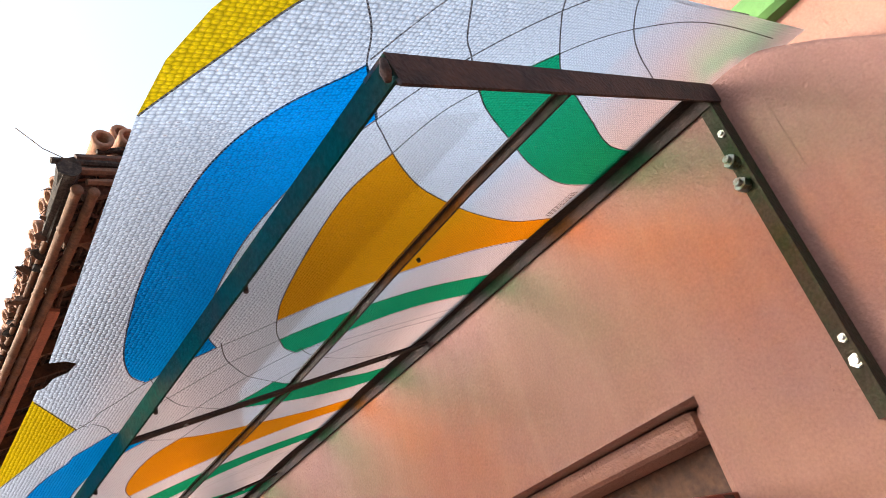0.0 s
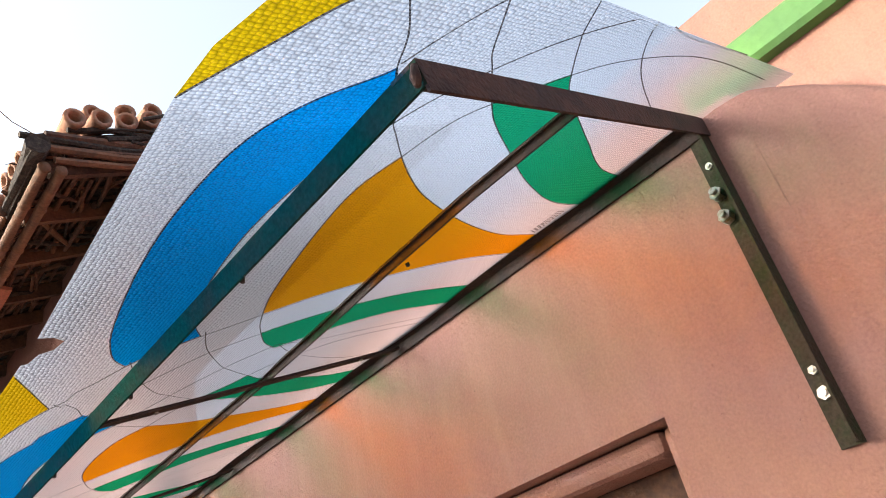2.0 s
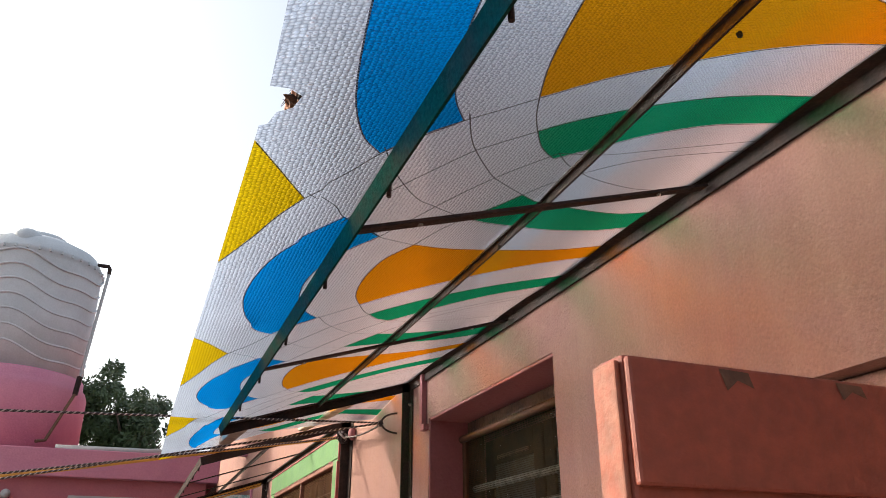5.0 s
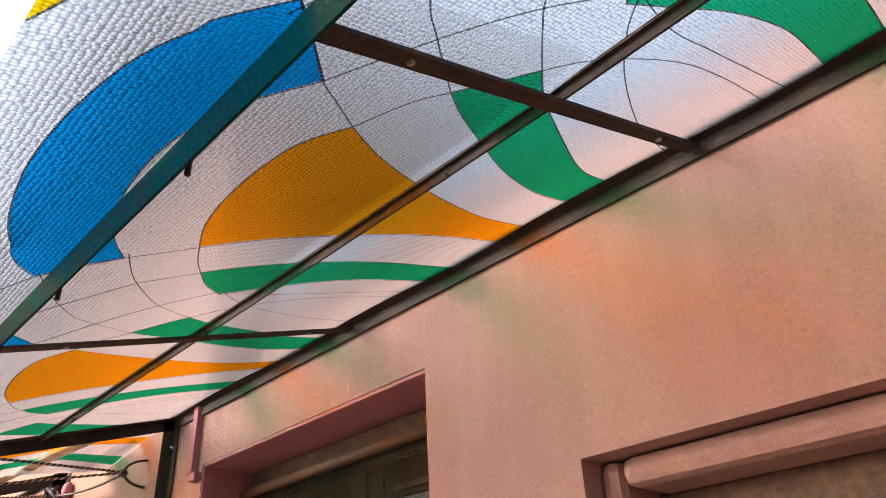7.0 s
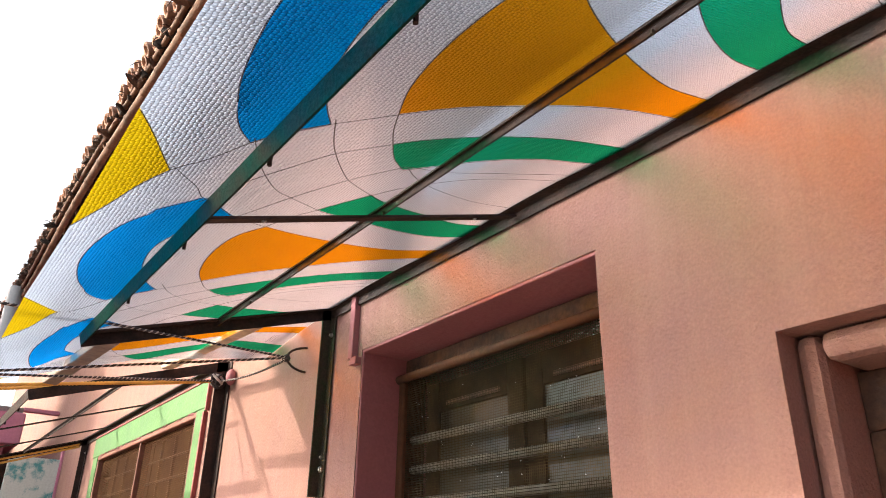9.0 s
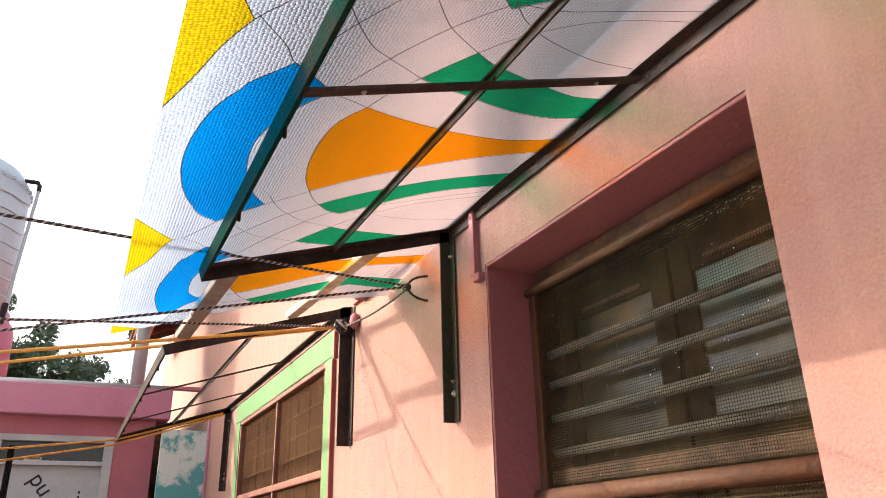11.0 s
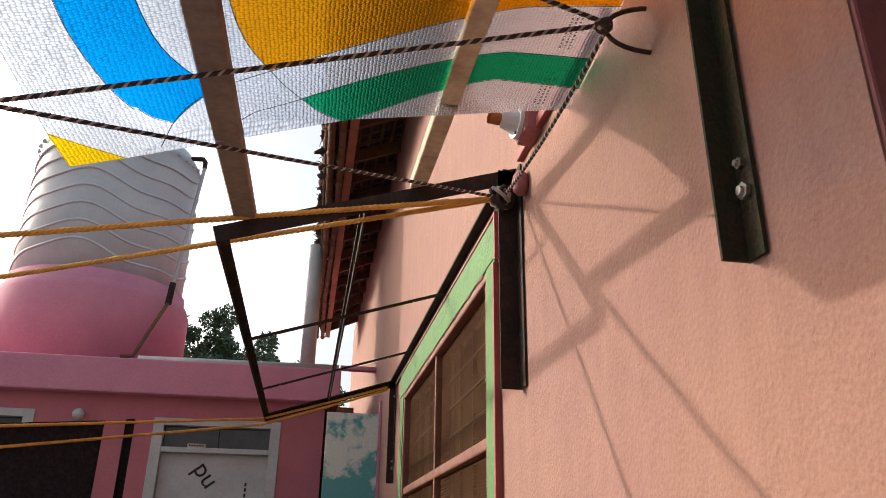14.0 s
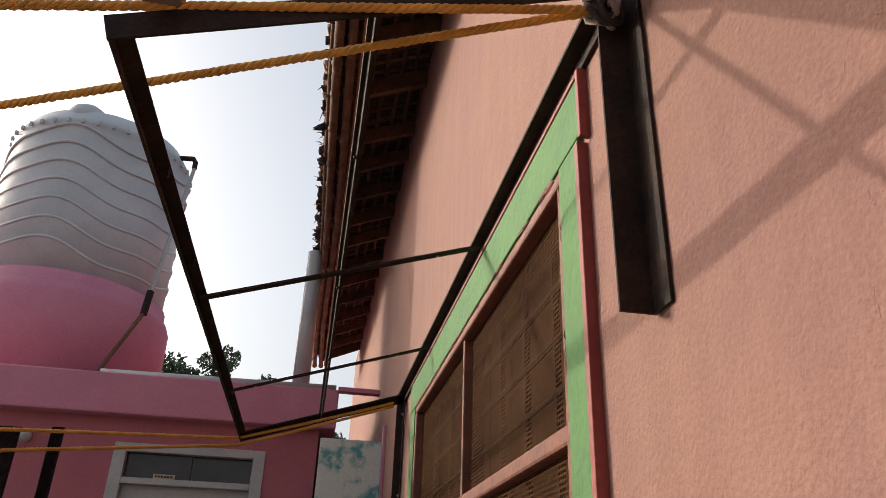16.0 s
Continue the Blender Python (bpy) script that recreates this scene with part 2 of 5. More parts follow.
MESH_BROWN = material("rusty_brown_wire_mesh", (0.060, 0.026, 0.011), 0.9, spec=0.05, spots=(0.085, 0.042, 0.017), scale=4, bump=0, amount=0.4)
SHUTTER = material("brown_shutter_wood", (0.055, 0.024, 0.011), 0.8, spec=0.1, spots=(0.075, 0.034, 0.015), scale=6, bump=0.3, amount=0.4)
CHIPPED = material("bare_chipped_wood", (0.24, 0.085, 0.05), 0.7, spots=(0.26, 0.06, 0.03), scale=40, bump=0.4, amount=0.4)
BRASS = material("brown_bakelite_brass", (0.34, 0.13, 0.04), 0.4, 0.3, scale=30, bump=0.2)
ROPE_YELLOW = material("orange_yellow_nylon_rope", (0.72, 0.36, 0.06), 0.6, spots=(0.52, 0.24, 0.04), scale=15, bump=0.2, amount=0.3)
ROPE_DARK = material("dark_rope_strand", (0.05, 0.035, 0.035), 0.8, scale=15, bump=0.2)
ROPE_PALE = material("pale_rope_strand", (0.50, 0.42, 0.38), 0.8, scale=15, bump=0.2)
WHITE_PVC = material("white_plastic", (0.46, 0.45, 0.44), 0.5, spots=(0.38, 0.37, 0.36), scale=4, bump=0.05, amount=0.15)
DARK_GLASS = material("dark_pane", (0.035, 0.025, 0.022), 0.12, spots=(0.06, 0.04, 0.035), scale=3, bump=0.05, amount=0.3)
CLOTH = material("black_cloth", (0.022, 0.018, 0.024), 0.95, spots=(0.04, 0.03, 0.04), scale=30, bump=0.5, amount=0.4)
LEAF = material("tree_leaf", (0.055, 0.085, 0.028), 0.6, spots=(0.03, 0.05, 0.018), scale=0.8, bump=0, amount=0.3)
BARK = material("tree_bark", (0.12, 0.09, 0.07), 0.9, scale=4, bump=0.5)
TEAL_PAINT = material("teal_mural_paint", (0.10, 0.33, 0.33), 0.7, spots=(0.62, 0.66, 0.6), scale=2.5, bump=0.2, amount=0.15, low=0.47, high=0.53)


# ---- mesh helpers ----
def mesh_of(name, bm, mat, smooth=False):
    me = bpy.data.meshes.new(name)
    bmesh.ops.recalc_face_normals(bm, faces=bm.faces)
    bm.to_mesh(me)
    bm.free()
    me.materials.append(mat)
    if smooth:
        me.shade_smooth()
    return me


def thing(name, label, category, at=(0, 0, 0), group="", kind=""):
    ob = new(name)
    ob.location = at
    ob.empty_display_size = 0.05
    return tagged(ob, label, category, group, kind)


def part(name, bm, mat, parent, label="", smooth=False):
    """Links a bmesh in world metres as one mesh object under its thing or part."""
    ob = new(name, mesh_of(name, bm, mat, smooth))
    settle(ob, parent)
    if label:
        ob["label"] = label
    return ob


def settle(ob, parent):
    ob.parent = parent
    # Parts keep world metres: only the thing at the top is moved.
    ob.matrix_parent_inverse = Matrix() if parent.parent else Matrix.Translation(parent.location).inverted()


def solo(name, bm, mat, label, category, group="", kind="", smooth=False):
    ob = new(name, mesh_of(name, bm, mat, smooth))
    return tagged(ob, label, category, group, kind)


def box(lo, hi, bevel=0.0, bm=None):
    bm = bm or bmesh.new()
    r = bmesh.ops.create_cube(bm, size=1.0)
    lo, hi = Vector(lo), Vector(hi)
    for v in r["verts"]:
        v.co = Vector(((lo[k] + hi[k]) / 2 + v.co[k] * (hi[k] - lo[k]) for k in range(3)))
    if bevel:
        edges = {e for v in r["verts"] for e in v.link_edges}
        bmesh.ops.bevel(bm, geom=list(edges), offset=bevel, segments=2, affect='EDGES', profile=0.5)
    return bm


def prism(outline, axis, a, b, bm=None):
    """A closed outline in the two axes other than axis, drawn out from a to b along it."""
    bm = bm or bmesh.new()
    def at(p, q):
        return {"x": (q, p[0], p[1]), "y": (p[0], q, p[1]), "z": (p[0], p[1], q)}[axis]
    lo = [bm.verts.new(at(p, a)) for p in outline]
    hi = [bm.verts.new(at(p, b)) for p in outline]
    n = len(outline)
    bm.faces.new(lo)
    bm.faces.new(hi[::-1])
    for k in range(n):
        bm.faces.new((lo[k], lo[(k + 1) % n], hi[(k + 1) % n], hi[k]))
    return bm


def tube(points, radius, sides=8, bm=None, cap=True):
    """A round bar through points; radius may be one number or one for each point."""
    bm = bm or bmesh.new()
    pts = [Vector(p) for p in points]
    radii = radius if isinstance(radius, (list, tuple)) else [radius] * len(pts)
    rings, up = [], None
    for k, p in enumerate(pts):
        way = (pts[min(k + 1, len(pts) - 1)] - pts[max(k - 1, 0)]).normalized()
        if up is None:
            up = way.orthogonal().normalized()
        up = (up - way * up.dot(way)).normalized()
        side = way.cross(up)
        rings.append([bm.verts.new(p + (up * math.cos(2 * math.pi * s / sides) + side * math.sin(2 * math.pi * s / sides)) * radii[k]) for s in range(sides)])
    for r, q in zip(rings, rings[1:]):
        for s in range(sides):
            bm.faces.new((r[s], r[(s + 1) % sides], q[(s + 1) % sides], q[s]))
    if cap:
        bm.faces.new(rings[0][::-1])
        bm.faces.new(rings[-1])
    return bm


def bar(a, b, outline, up, bm=None):
    """A rolled section: an outline in (across, up) drawn from a to b."""
    bm = bm or bmesh.new()
    a, b = Vector(a), Vector(b)
    way = (b - a).normalized()
    up = Vector(up)
    up = (up - way * up.dot(way)).normalized()
    side = way.cross(up)
    lo = [bm.verts.new(a + side * p[0] + up * p[1]) for p in outline]
    hi = [bm.verts.new(b + side * p[0] + up * p[1]) for p in outline]
    n = len(outline)
    bm.faces.new(lo)
    bm.faces.new(hi[::-1])
    for k in range(n):
        bm.faces.new((lo[k], lo[(k + 1) % n], hi[(k + 1) % n], hi[k]))
    return bm


def angle_iron(w, t=0.005, flip=1):
    """L section: a flat leg of w and an upright leg hanging from its corner."""
    return [(0, 0), (flip * w, 0), (flip * w, -t), (flip * t, -t), (flip * t, -w), (0, -w)]


def bolt(at, way, r=0.012, long=0.012, bm=None):
    bm = bm or bmesh.new()
    at, way = Vector(at), Vector(way).normalized()
    tube([at - way * 0.004, at + way * long * 0.6], r, 6, bm)
    tube([at + way * long * 0.6, at + way * long], r * 0.55, 8, bm)
    return bm


# ---- walls and ground ----
def plaster(name, x0, x1, pieces, mat, label, kind="structure", rough=0.004, step=0.09):
    """A plastered wall of butted blocks (y0, z0, y1, z1) whose face waves a little, as hand-laid plaster does."""
    verts, faces, seen = [], [], {}
    def vert(x, y, z):
        key = (round(x, 4), round(y, 4), round(z, 4))
        if key not in seen:
            n = 0.0
            if x == x0:
                n = rough * (noise.noise((y * 2.3, z * 2.3, 1.7)) + 0.5 * noise.noise((y * 7, z * 7, 4.1)))
            seen[key] = len(verts)
            verts.append((x + n, y, z))
        return seen[key]
    ys = sorted({p[k] for p in pieces for k in (0, 2)})
    zs = sorted({p[k] for p in pieces for k in (1, 3)})
    def fill(cuts):
        out = []
        for a, b in zip(cuts, cuts[1:]):
            n = max(1, round((b - a) / step))
            out += [a + (b - a) * k / n for k in range(n)]
        return out + [cuts[-1]]
    ys, zs = fill(ys), fill(zs)
    def solid(y, z):
        return any(p[0] < y < p[2] and p[1] < z < p[3] for p in pieces)
    on = [[solid((ys[i] + ys[i + 1]) / 2, (zs[j] + zs[j + 1]) / 2) for j in range(len(zs) - 1)] for i in range(len(ys) - 1)]
    def filled(i, j):
        return 0 <= i < len(on) and 0 <= j < len(zs) - 1 and on[i][j]
    for i in range(len(on)):
        for j in range(len(zs) - 1):
            if not on[i][j]:
                continue
            a, b, c, d = ys[i], ys[i + 1], zs[j], zs[j + 1]
            faces.append([vert(x0, a, c), vert(x0, a, d), vert(x0, b, d), vert(x0, b, c)])
            faces.append([vert(x1, a, c), vert(x1, b, c), vert(x1, b, d), vert(x1, a, d)])
            for di, dj, e in ((-1, 0, ((a, c), (a, d))), (1, 0, ((b, d), (b, c))), (0, -1, ((b, c), (a, c))), (0, 1, ((a, d), (b, d)))):
                if not filled(i + di, j + dj):
                    (p, q), (r, s) = e
                    faces.append([vert(x0, p, q), vert(x1, p, q), vert(x1, r, s), vert(x0, r, s)])
    me = bpy.data.meshes.new(name)
    me.from_pydata(verts, [], faces)
    me.materials.append(mat)
    me.update()
    ob = tagged(new(name, me), label, "wall", kind=kind)
    return ob


TOP = 2.285
DOOR = (1.35, 2.40, 1.76)                 # outer step: y from, y to, lintel
WIN_A = (2.80, 3.865, 0.75, 2.055)
WIN_B = (5.50, 7.58, 0.75, 2.10)
solo("ground", box((-400, -400, GROUND - 0.3), (400, 600, GROUND)), GROUND_MAT, "grey cement ground of the lane beside the house", "ground", kind="structure")
plaster("wall_east", 0.0, 0.26, [
    (-4.0, GROUND, DOOR[0], 1.95), (DOOR[0], DOOR[2], DOOR[1], 1.95), (DOOR[1], GROUND, WIN_A[0], 1.95),
    (WIN_A[0], GROUND, WIN_A[1], WIN_A[2]), (WIN_A[1], GROUND, WIN_B[0], 1.95),
    (-4.0, 1.95, 0.96, 2.0), (0.96, 1.95, WIN_A[0], WIN_A[3]), (WIN_A[1], 1.95, WIN_B[0], WIN_A[3]),
    (WIN_B[0], GROUND, WIN_B[1], WIN_B[2]), (WIN_B[0], WIN_B[3], WIN_B[1], TOP), (WIN_B[1], GROUND, 14.0, TOP),
    (0.96, WIN_A[3], WIN_B[0], TOP), (3.9, TOP, 14.0, 4.26)], PINK, "pink plastered house wall with uneven lime wash")

# The wall's top falls in a soft shoulder past the near end of the awning.
FALL = ((0.96, 2.285), (0.90, 2.248), (0.83, 2.195), (0.74, 2.112), (0.68, 2.075), (0.55, 2.045), (0.3, 2.03), (-1.0, 2.03), (-4.0, 2.03))
bm = bmesh.new()
rows = []
for (ya, za), (yb, zb) in zip(FALL, FALL[1:]):
    for k in range(4):
        s = k / 4
        rows.append((ya + (yb - ya) * s, za + (zb - za) * s))
rows = [[bm.verts.new(p) for p in [(0.0, y, 2.0)] + [(0.03 - 0.03 * math.cos(a), y, top - 0.03 + 0.03 * math.sin(a)) for a in [q * math.pi / 16 for q in range(9)]] + [(0.14, y, top), (0.14, y, 2.0)]] for y, top in rows + [FALL[-1]]]
for r, q in zip(rows, rows[1:]):
    for k in range(len(r)):
        bm.faces.new((r[k], r[(k + 1) % len(r)], q[(k + 1) % len(r)], q[k]))
bm.faces.new(rows[0])
bm.faces.new(rows[-1][::-1])
solo("wall_shoulder", bm, PINK, "rounded pink plaster top of the wall", "wall", kind="structure")
plaster("wall_parapet", 0.14, 0.26, [(0.96, TOP, 3.9, 2.60), (-4.0, 2.0, 0.96, 2.60)], PINK, "sunlit pink parapet above the wall's ledge")
bm = bmesh.new()
prism([(0.14, 2.37), (0.115, 2.373), (0.105, 2.385), (0.105, 2.44), (0.115, 2.452), (0.14, 2.455)], "y", -4.0, 1.08, bm)
solo("green_band", bm, GREEN_WALL, "bright green painted plaster band along the parapet", "moulding", kind="structure")
# Rooms behind the openings, so that they look dark.
bm = bmesh.new()
box((3.2, -4.0, GROUND), (3.4, 14.0, 4.26), 0, bm)
box((0.26, -4.2, GROUND), (3.4, -4.0, 4.26), 0, bm)
box((0.26, 14.0, GROUND), (3.4, 14.2, 4.26), 0, bm)
box((0.26, 2.55, GROUND), (3.2, 2.65, 2.4), 0, bm)
box((0.26, 4.6, GROUND), (3.2, 4.7, 2.4), 0, bm)
solo("wall_inner", bm, PINK_DEEP, "plain inner walls of the house", "wall", kind="structure")
solo("ceiling", box((0.262, -4.0, 2.40), (3.2, 14.0, 2.50)), PINK_DEEP, "plain flat ceiling inside the house", "ceiling", kind="structure")
# Step and reveal of the doorway, reveal of the window.
bm = bmesh.new()
for lo, hi in (((0.045, 1.35, GROUND), (0.255, 1.40, 1.76)), ((0.045, 2.355, GROUND), (0.255, 2.40, 1.76)), ((0.045, 1.40, 1.705), (0.255, 2.355, 1.76))):
    box(lo, hi, 0.022, bm)
solo("trim_door", bm, PINK, "pink-washed plaster step round the doorway", "moulding", kind="structure")
bm = bmesh.new()
for lo, hi in (((-0.002, 2.785, 0.75), (0.255, 2.806, 2.06)), ((-0.002, 3.86, 0.75), (0.255, 3.885, 2.06)), ((-0.002, 2.80, 2.045), (0.255, 3.87, 2.068))):
    box((max(lo[0], 0.004), lo[1], lo[2]), hi, 0.004, bm)
solo("trim_window", bm, PINK_DEEP, "rose-painted reveal of the window", "moulding", kind="structure")


# ---- canopy frames ----
def leg_section(w, t, flip):
    return [(0, 0), (flip * w, 0), (flip * w, t), (flip * t, t), (flip * t, w), (0, w)]


def canopy_frame(y0, ys, y1, x_out, z_wall, z_out, tall, flips, mats, label, bow=0.0, skew=0.0, near_leg=0.040):
    th = thing("canopy_frame", label, "awning frame", (0, y0, z_wall), "canopy frames on the wall")
    w = 0.040
    slope = (z_out - z_wall) / (x_out + 0.03)
    up = Vector((-slope, 0, 1)).normalized()
    def z(x):
        return z_wall + slope * (x + 0.03)
    flat = [(-0.013, 0), (0.013, 0), (0.013, -0.006), (-0.013, -0.006)]
    tee = [(-0.011, 0), (0.011, 0), (0.011, -0.004), (0.003, -0.004), (0.003, -0.018), (-0.003, -0.018), (-0.003, -0.004), (-0.011, -0.004)]
    part("wall_rail", bar((-0.004, y0, z_wall), (-0.004, y1, z_wall), [(0, 0.004), (-0.038, 0.004), (-0.038, -0.004), (-0.006, -0.004), (-0.006, -0.034), (0, -0.034)], (0, 0, 1)), IRON, th)
    part("outer_rail", bar((x_out, y0 - skew - 0.004, z_out), (x_out, y1, z_out), angle_iron(0.034, flip=1), up), mats[0], th, mats[1])
    # The thin middle rail is bent a little outwards near one end.
    bm = bmesh.new()
    side = Vector((0, 1, 0)).cross(up)
    rings = []
    for k in range(13):
        y = y0 + (y1 - y0) * k / 12
        x = -0.43 - bow * math.exp(-((y - 1.3) / 0.5) ** 2)
        rings.append([bm.verts.new(Vector((x, y, z(x))) + side * p[0] + up * p[1]) for p in tee])
    for r, q in zip(rings, rings[1:]):
        for k in range(len(tee)):
            bm.faces.new((r[k], r[(k + 1) % len(tee)], q[(k + 1) % len(tee)], q[k]))
    bm.faces.new(rings[0])
    bm.faces.new(rings[-1][::-1])
    part("middle_rail", bm, IRON, th)
    part("end_bar", bar((-0.004, y0 - 0.005, z(-0.005)), (x_out, y0 - skew - 0.005, z_out + 0.001), angle_iron(w + 0.004, flip=1), up), mats[2], th, mats[3])
    part("end_bar", bar((-0.004, y1, z(-0.005)), (x_out, y1, z_out), angle_iron(w, flip=-1), up), IRON, th)
    for y in ys:
        part("cross_bar", bar((-0.02, y, z(-0.02) - 0.019), (x_out + 0.02, y, z(x_out + 0.02) - 0.019), flat, up), IRON, th)
    for y, s, w in ((y0, flips[0], near_leg), (y1, flips[1], 0.040)):
        leg = part("leg", bar((-0.003, y, z_wall - 0.004), (-0.003, y, z_wall - tall), leg_section(w, 0.005, s), (-1, 0, 0)), mats[4], th)
        for dz, r in ((0.10, 0.008), (tall - 0.13, 0.008), (tall - 0.09, 0.012))[:0 if w > 0.05 else 3]:
            b = part("bolt", bolt((-0.008, y + s * 0.022, z_wall - dz), (-1, 0, 0), r), ZINC, th)
            settle(b, leg)
    for y in ys:
        for x in (-0.15, -0.70):
            part("screw_head", bolt((x, y, z(x) - 0.025), (0.3, 0, -1), 0.0055, 0.005), ZINC, th)
    for q in range(4):
        y = y0 + (y1 - y0) * (q + 0.62) / 4
        part("screw_head", bolt((-0.43, y, z(-0.43) - 0.018), (0.3, 0, -1), 0.0045, 0.004), IRON_MOSS, th)
    for k, y in enumerate([y0 + (y1 - y0) * q / 7 for q in range(1, 7)]):
        part("screw", tube([(x_out + 0.03, y, z(x_out + 0.03) - 0.003), (x_out + 0.03, y, z(x_out + 0.03) - 0.028)], 0.004, 6), IRON, th)
    return th


first = canopy_frame(1.03, (2.05, 3.06), 4.10, -0.835, 2.255, 2.002, 0.662, (1, -1),
                     (IRON_TEAL, "teal-painted outer rail with a worn end", IRON_RUST, "rust-brown end bar", IRON_MOSS),
                     "angle-iron awning frame bolted to the pink wall, carrying the coloured sheet", bow=0.043, skew=0.022)
for dz, dy in ((0.165, 0.03), (0.215, 0.034)):
    part("bolt", bolt((-0.012, 1.03 + dy, 2.255 - dz), (-1, 0.1, 0.3), 0.014, 0.022), ZINC, first, "thick weathered bolt with a nut")
part("weld_lump", tube([(-0.838, 1.004, 1.992), (-0.836, 1.008, 1.978), (-0.834, 1.010, 1.966)], [0.004, 0.007, 0.004], 7), IRON_RUST, first, "rough rusty weld", smooth=True)
canopy_frame(5.145, (6.205, 7.185), 8.07, -0.820, 2.275, 2.022, 0.634, (-1, -1), (IRON, "", IRON, "", IRON),
             "bare angle-iron awning frame over the green-framed window", near_leg=0.055)

# Two timber battens bridge the frames under the sheet's far end.
for x, w, lab in ((-0.745, 0.056, "grey weathered timber batten lying across the two awning frames"), (-0.285, 0.045, "pale sawn timber batten lying across the two awning frames")):
    za, zb = 2.259 + 0.315 * x, 2.283 + 0.31 * (x + 0.03)
    bm = bar((x, 4.104, za), (x, 5.165, zb + 0.028), [(-w / 2, 0), (w / 2, 0), (w / 2, -0.032), (-w / 2, -0.032)], (0, 0, 1))
    bmesh.ops.bevel(bm, geom=bm.edges[:], offset=0.003, segments=1, affect='EDGES')
    solo("timber_batten", bm, BATTEN_DARK if x < -0.5 else BATTEN, lab, "batten", "battens between the frames")


# ---- coloured sheet ----
SHIFTS = (-1.915, -0.932, 0.018, 0.971, 1.89)   # where each repeat of the print begins
Y_NEAR, Y_FAR, X_EDGE = 0.855, 4.70, -1.03


def sheet_z(x, y):
    z = 2.262 + 0.315 * x + 0.007 * math.exp(-((x + 0.82) / 0.05) ** 2)
    bay = (y - 1.03) / 1.02
    if -0.835 < x < 0:
        z += 0.006 * math.sin(math.pi * min(1.0, -x / 0.835)) * abs(math.sin(math.pi * bay)) ** 0.5
        z += 0.018 * math.exp(-((y - 1.1) / 0.22) ** 2) * math.sin(math.pi * min(1.0, -x / 0.835))
    if y < 1.03:
        z -= 0.02 * ((1.03 - y) / 0.175) ** 1.5 * max(0.0, 1 + x * 0.9)
    if y > 4.10:
        z += 0.06 * (y - 4.10) * math.exp(-((x + 0.76) / 0.13) ** 2) - 0.045 * ((y - 4.10) / 0.5) ** 1.2 * max(0.0, 1 + x * 5)
    return z + 0.003 * math.sin(y * 9 + x * 4) + (0.008 * math.sin(y * 5.2 + 0.6) if x < -0.9 else 0)


def curve(points, n=5, closed=False):
    """A smooth line through points (Catmull-Rom)."""
    out, m = [], len(points)
    span = m if closed else m - 1
    for k in range(span):
        p = [points[(k + d) % m] if closed else points[min(max(k + d, 0), m - 1)] for d in (-1, 0, 1, 2)]
        for s in range(n):
            t = s / n
            out.append(tuple(0.5 * (2 * p[1][i] + (p[2][i] - p[0][i]) * t + (2 * p[0][i] - 5 * p[1][i] + 4 * p[2][i] - p[3][i]) * t * t
                                    + (3 * p[1][i] - p[0][i] - 3 * p[2][i] + p[3][i]) * t ** 3) for i in (0, 1)))
    if not closed:
        out.append(points[-1])
    return out


# Each printed patch is closed by its two or three smooth sides, in one pitch of the print.
ORANGE = (((-0.655, 2.195), (-0.695, 2.25), (-0.708, 2.32), (-0.706, 2.42), (-0.688, 2.52), (-0.655, 2.605)),
          ((-0.655, 2.605), (-0.56, 2.565), (-0.44, 2.535), (-0.30, 2.508), (-0.15, 2.497), (0.09, 2.503)),
          ((0.09, 2.425), (-0.10, 2.415), (-0.20, 2.402), (-0.33, 2.362), (-0.45, 2.312), (-0.56, 2.256), (-0.655, 2.195)))
GREEN_LOW = (((-0.60, 2.71), (-0.55, 2.688), (-0.45, 2.660), (-0.33, 2.641), (-0.19, 2.636), (0.09, 2.652)),
             ((0.09, 2.742), (-0.10, 2.733), (-0.22, 2.731), (-0.34, 2.752), (-0.43, 2.785), (-0.51, 2.815)),
             ((-0.51, 2.815), (-0.56, 2.768), (-0.60, 2.71)))
GREEN_TOP = (((-0.503, 1.999), (-0.542, 2.038), (-0.585, 2.084)),
             ((-0.585, 2.084), (-0.53, 2.12), (-0.44, 2.169), (-0.31, 2.237), (-0.18, 2.284), (-0.08, 2.30), (0.09, 2.306)),
             ((0.09, 2.215), (-0.08, 2.203), (-0.175, 2.178), (-0.328, 2.104), (-0.44, 2.045), (-0.503, 1.999)))
BLUE = (((-0.842, 2.025), (-0.895, 2.085), (-0.928, 2.16), (-0.945, 2.26), (-0.949, 2.36), (-0.940, 2.46), (-0.918, 2.58), (-0.885, 2.68), (-0.846, 2.745)),
        ((-0.846, 2.745), (-0.80, 2.70), (-0.752, 2.655)),
        ((-0.752, 2.655), (-0.79, 2.595), (-0.822, 2.51), (-0.838, 2.42), (-0.842, 2.33), (-0.830, 2.26), (-0.80, 2.19), (-0.75, 2.122)),
        ((-0.75, 2.122), (-0.80, 2.07), (-0.842, 2.025)))
YELLOW = (((-1.04, 2.65), (-1.01, 2.70), (-0.97, 2.77), (-0.935, 2.835), (-0.922, 2.86)),
          ((-0.922, 2.86), (-0.955, 2.925), (-0.985, 3.00), (-1.04, 3.11)))
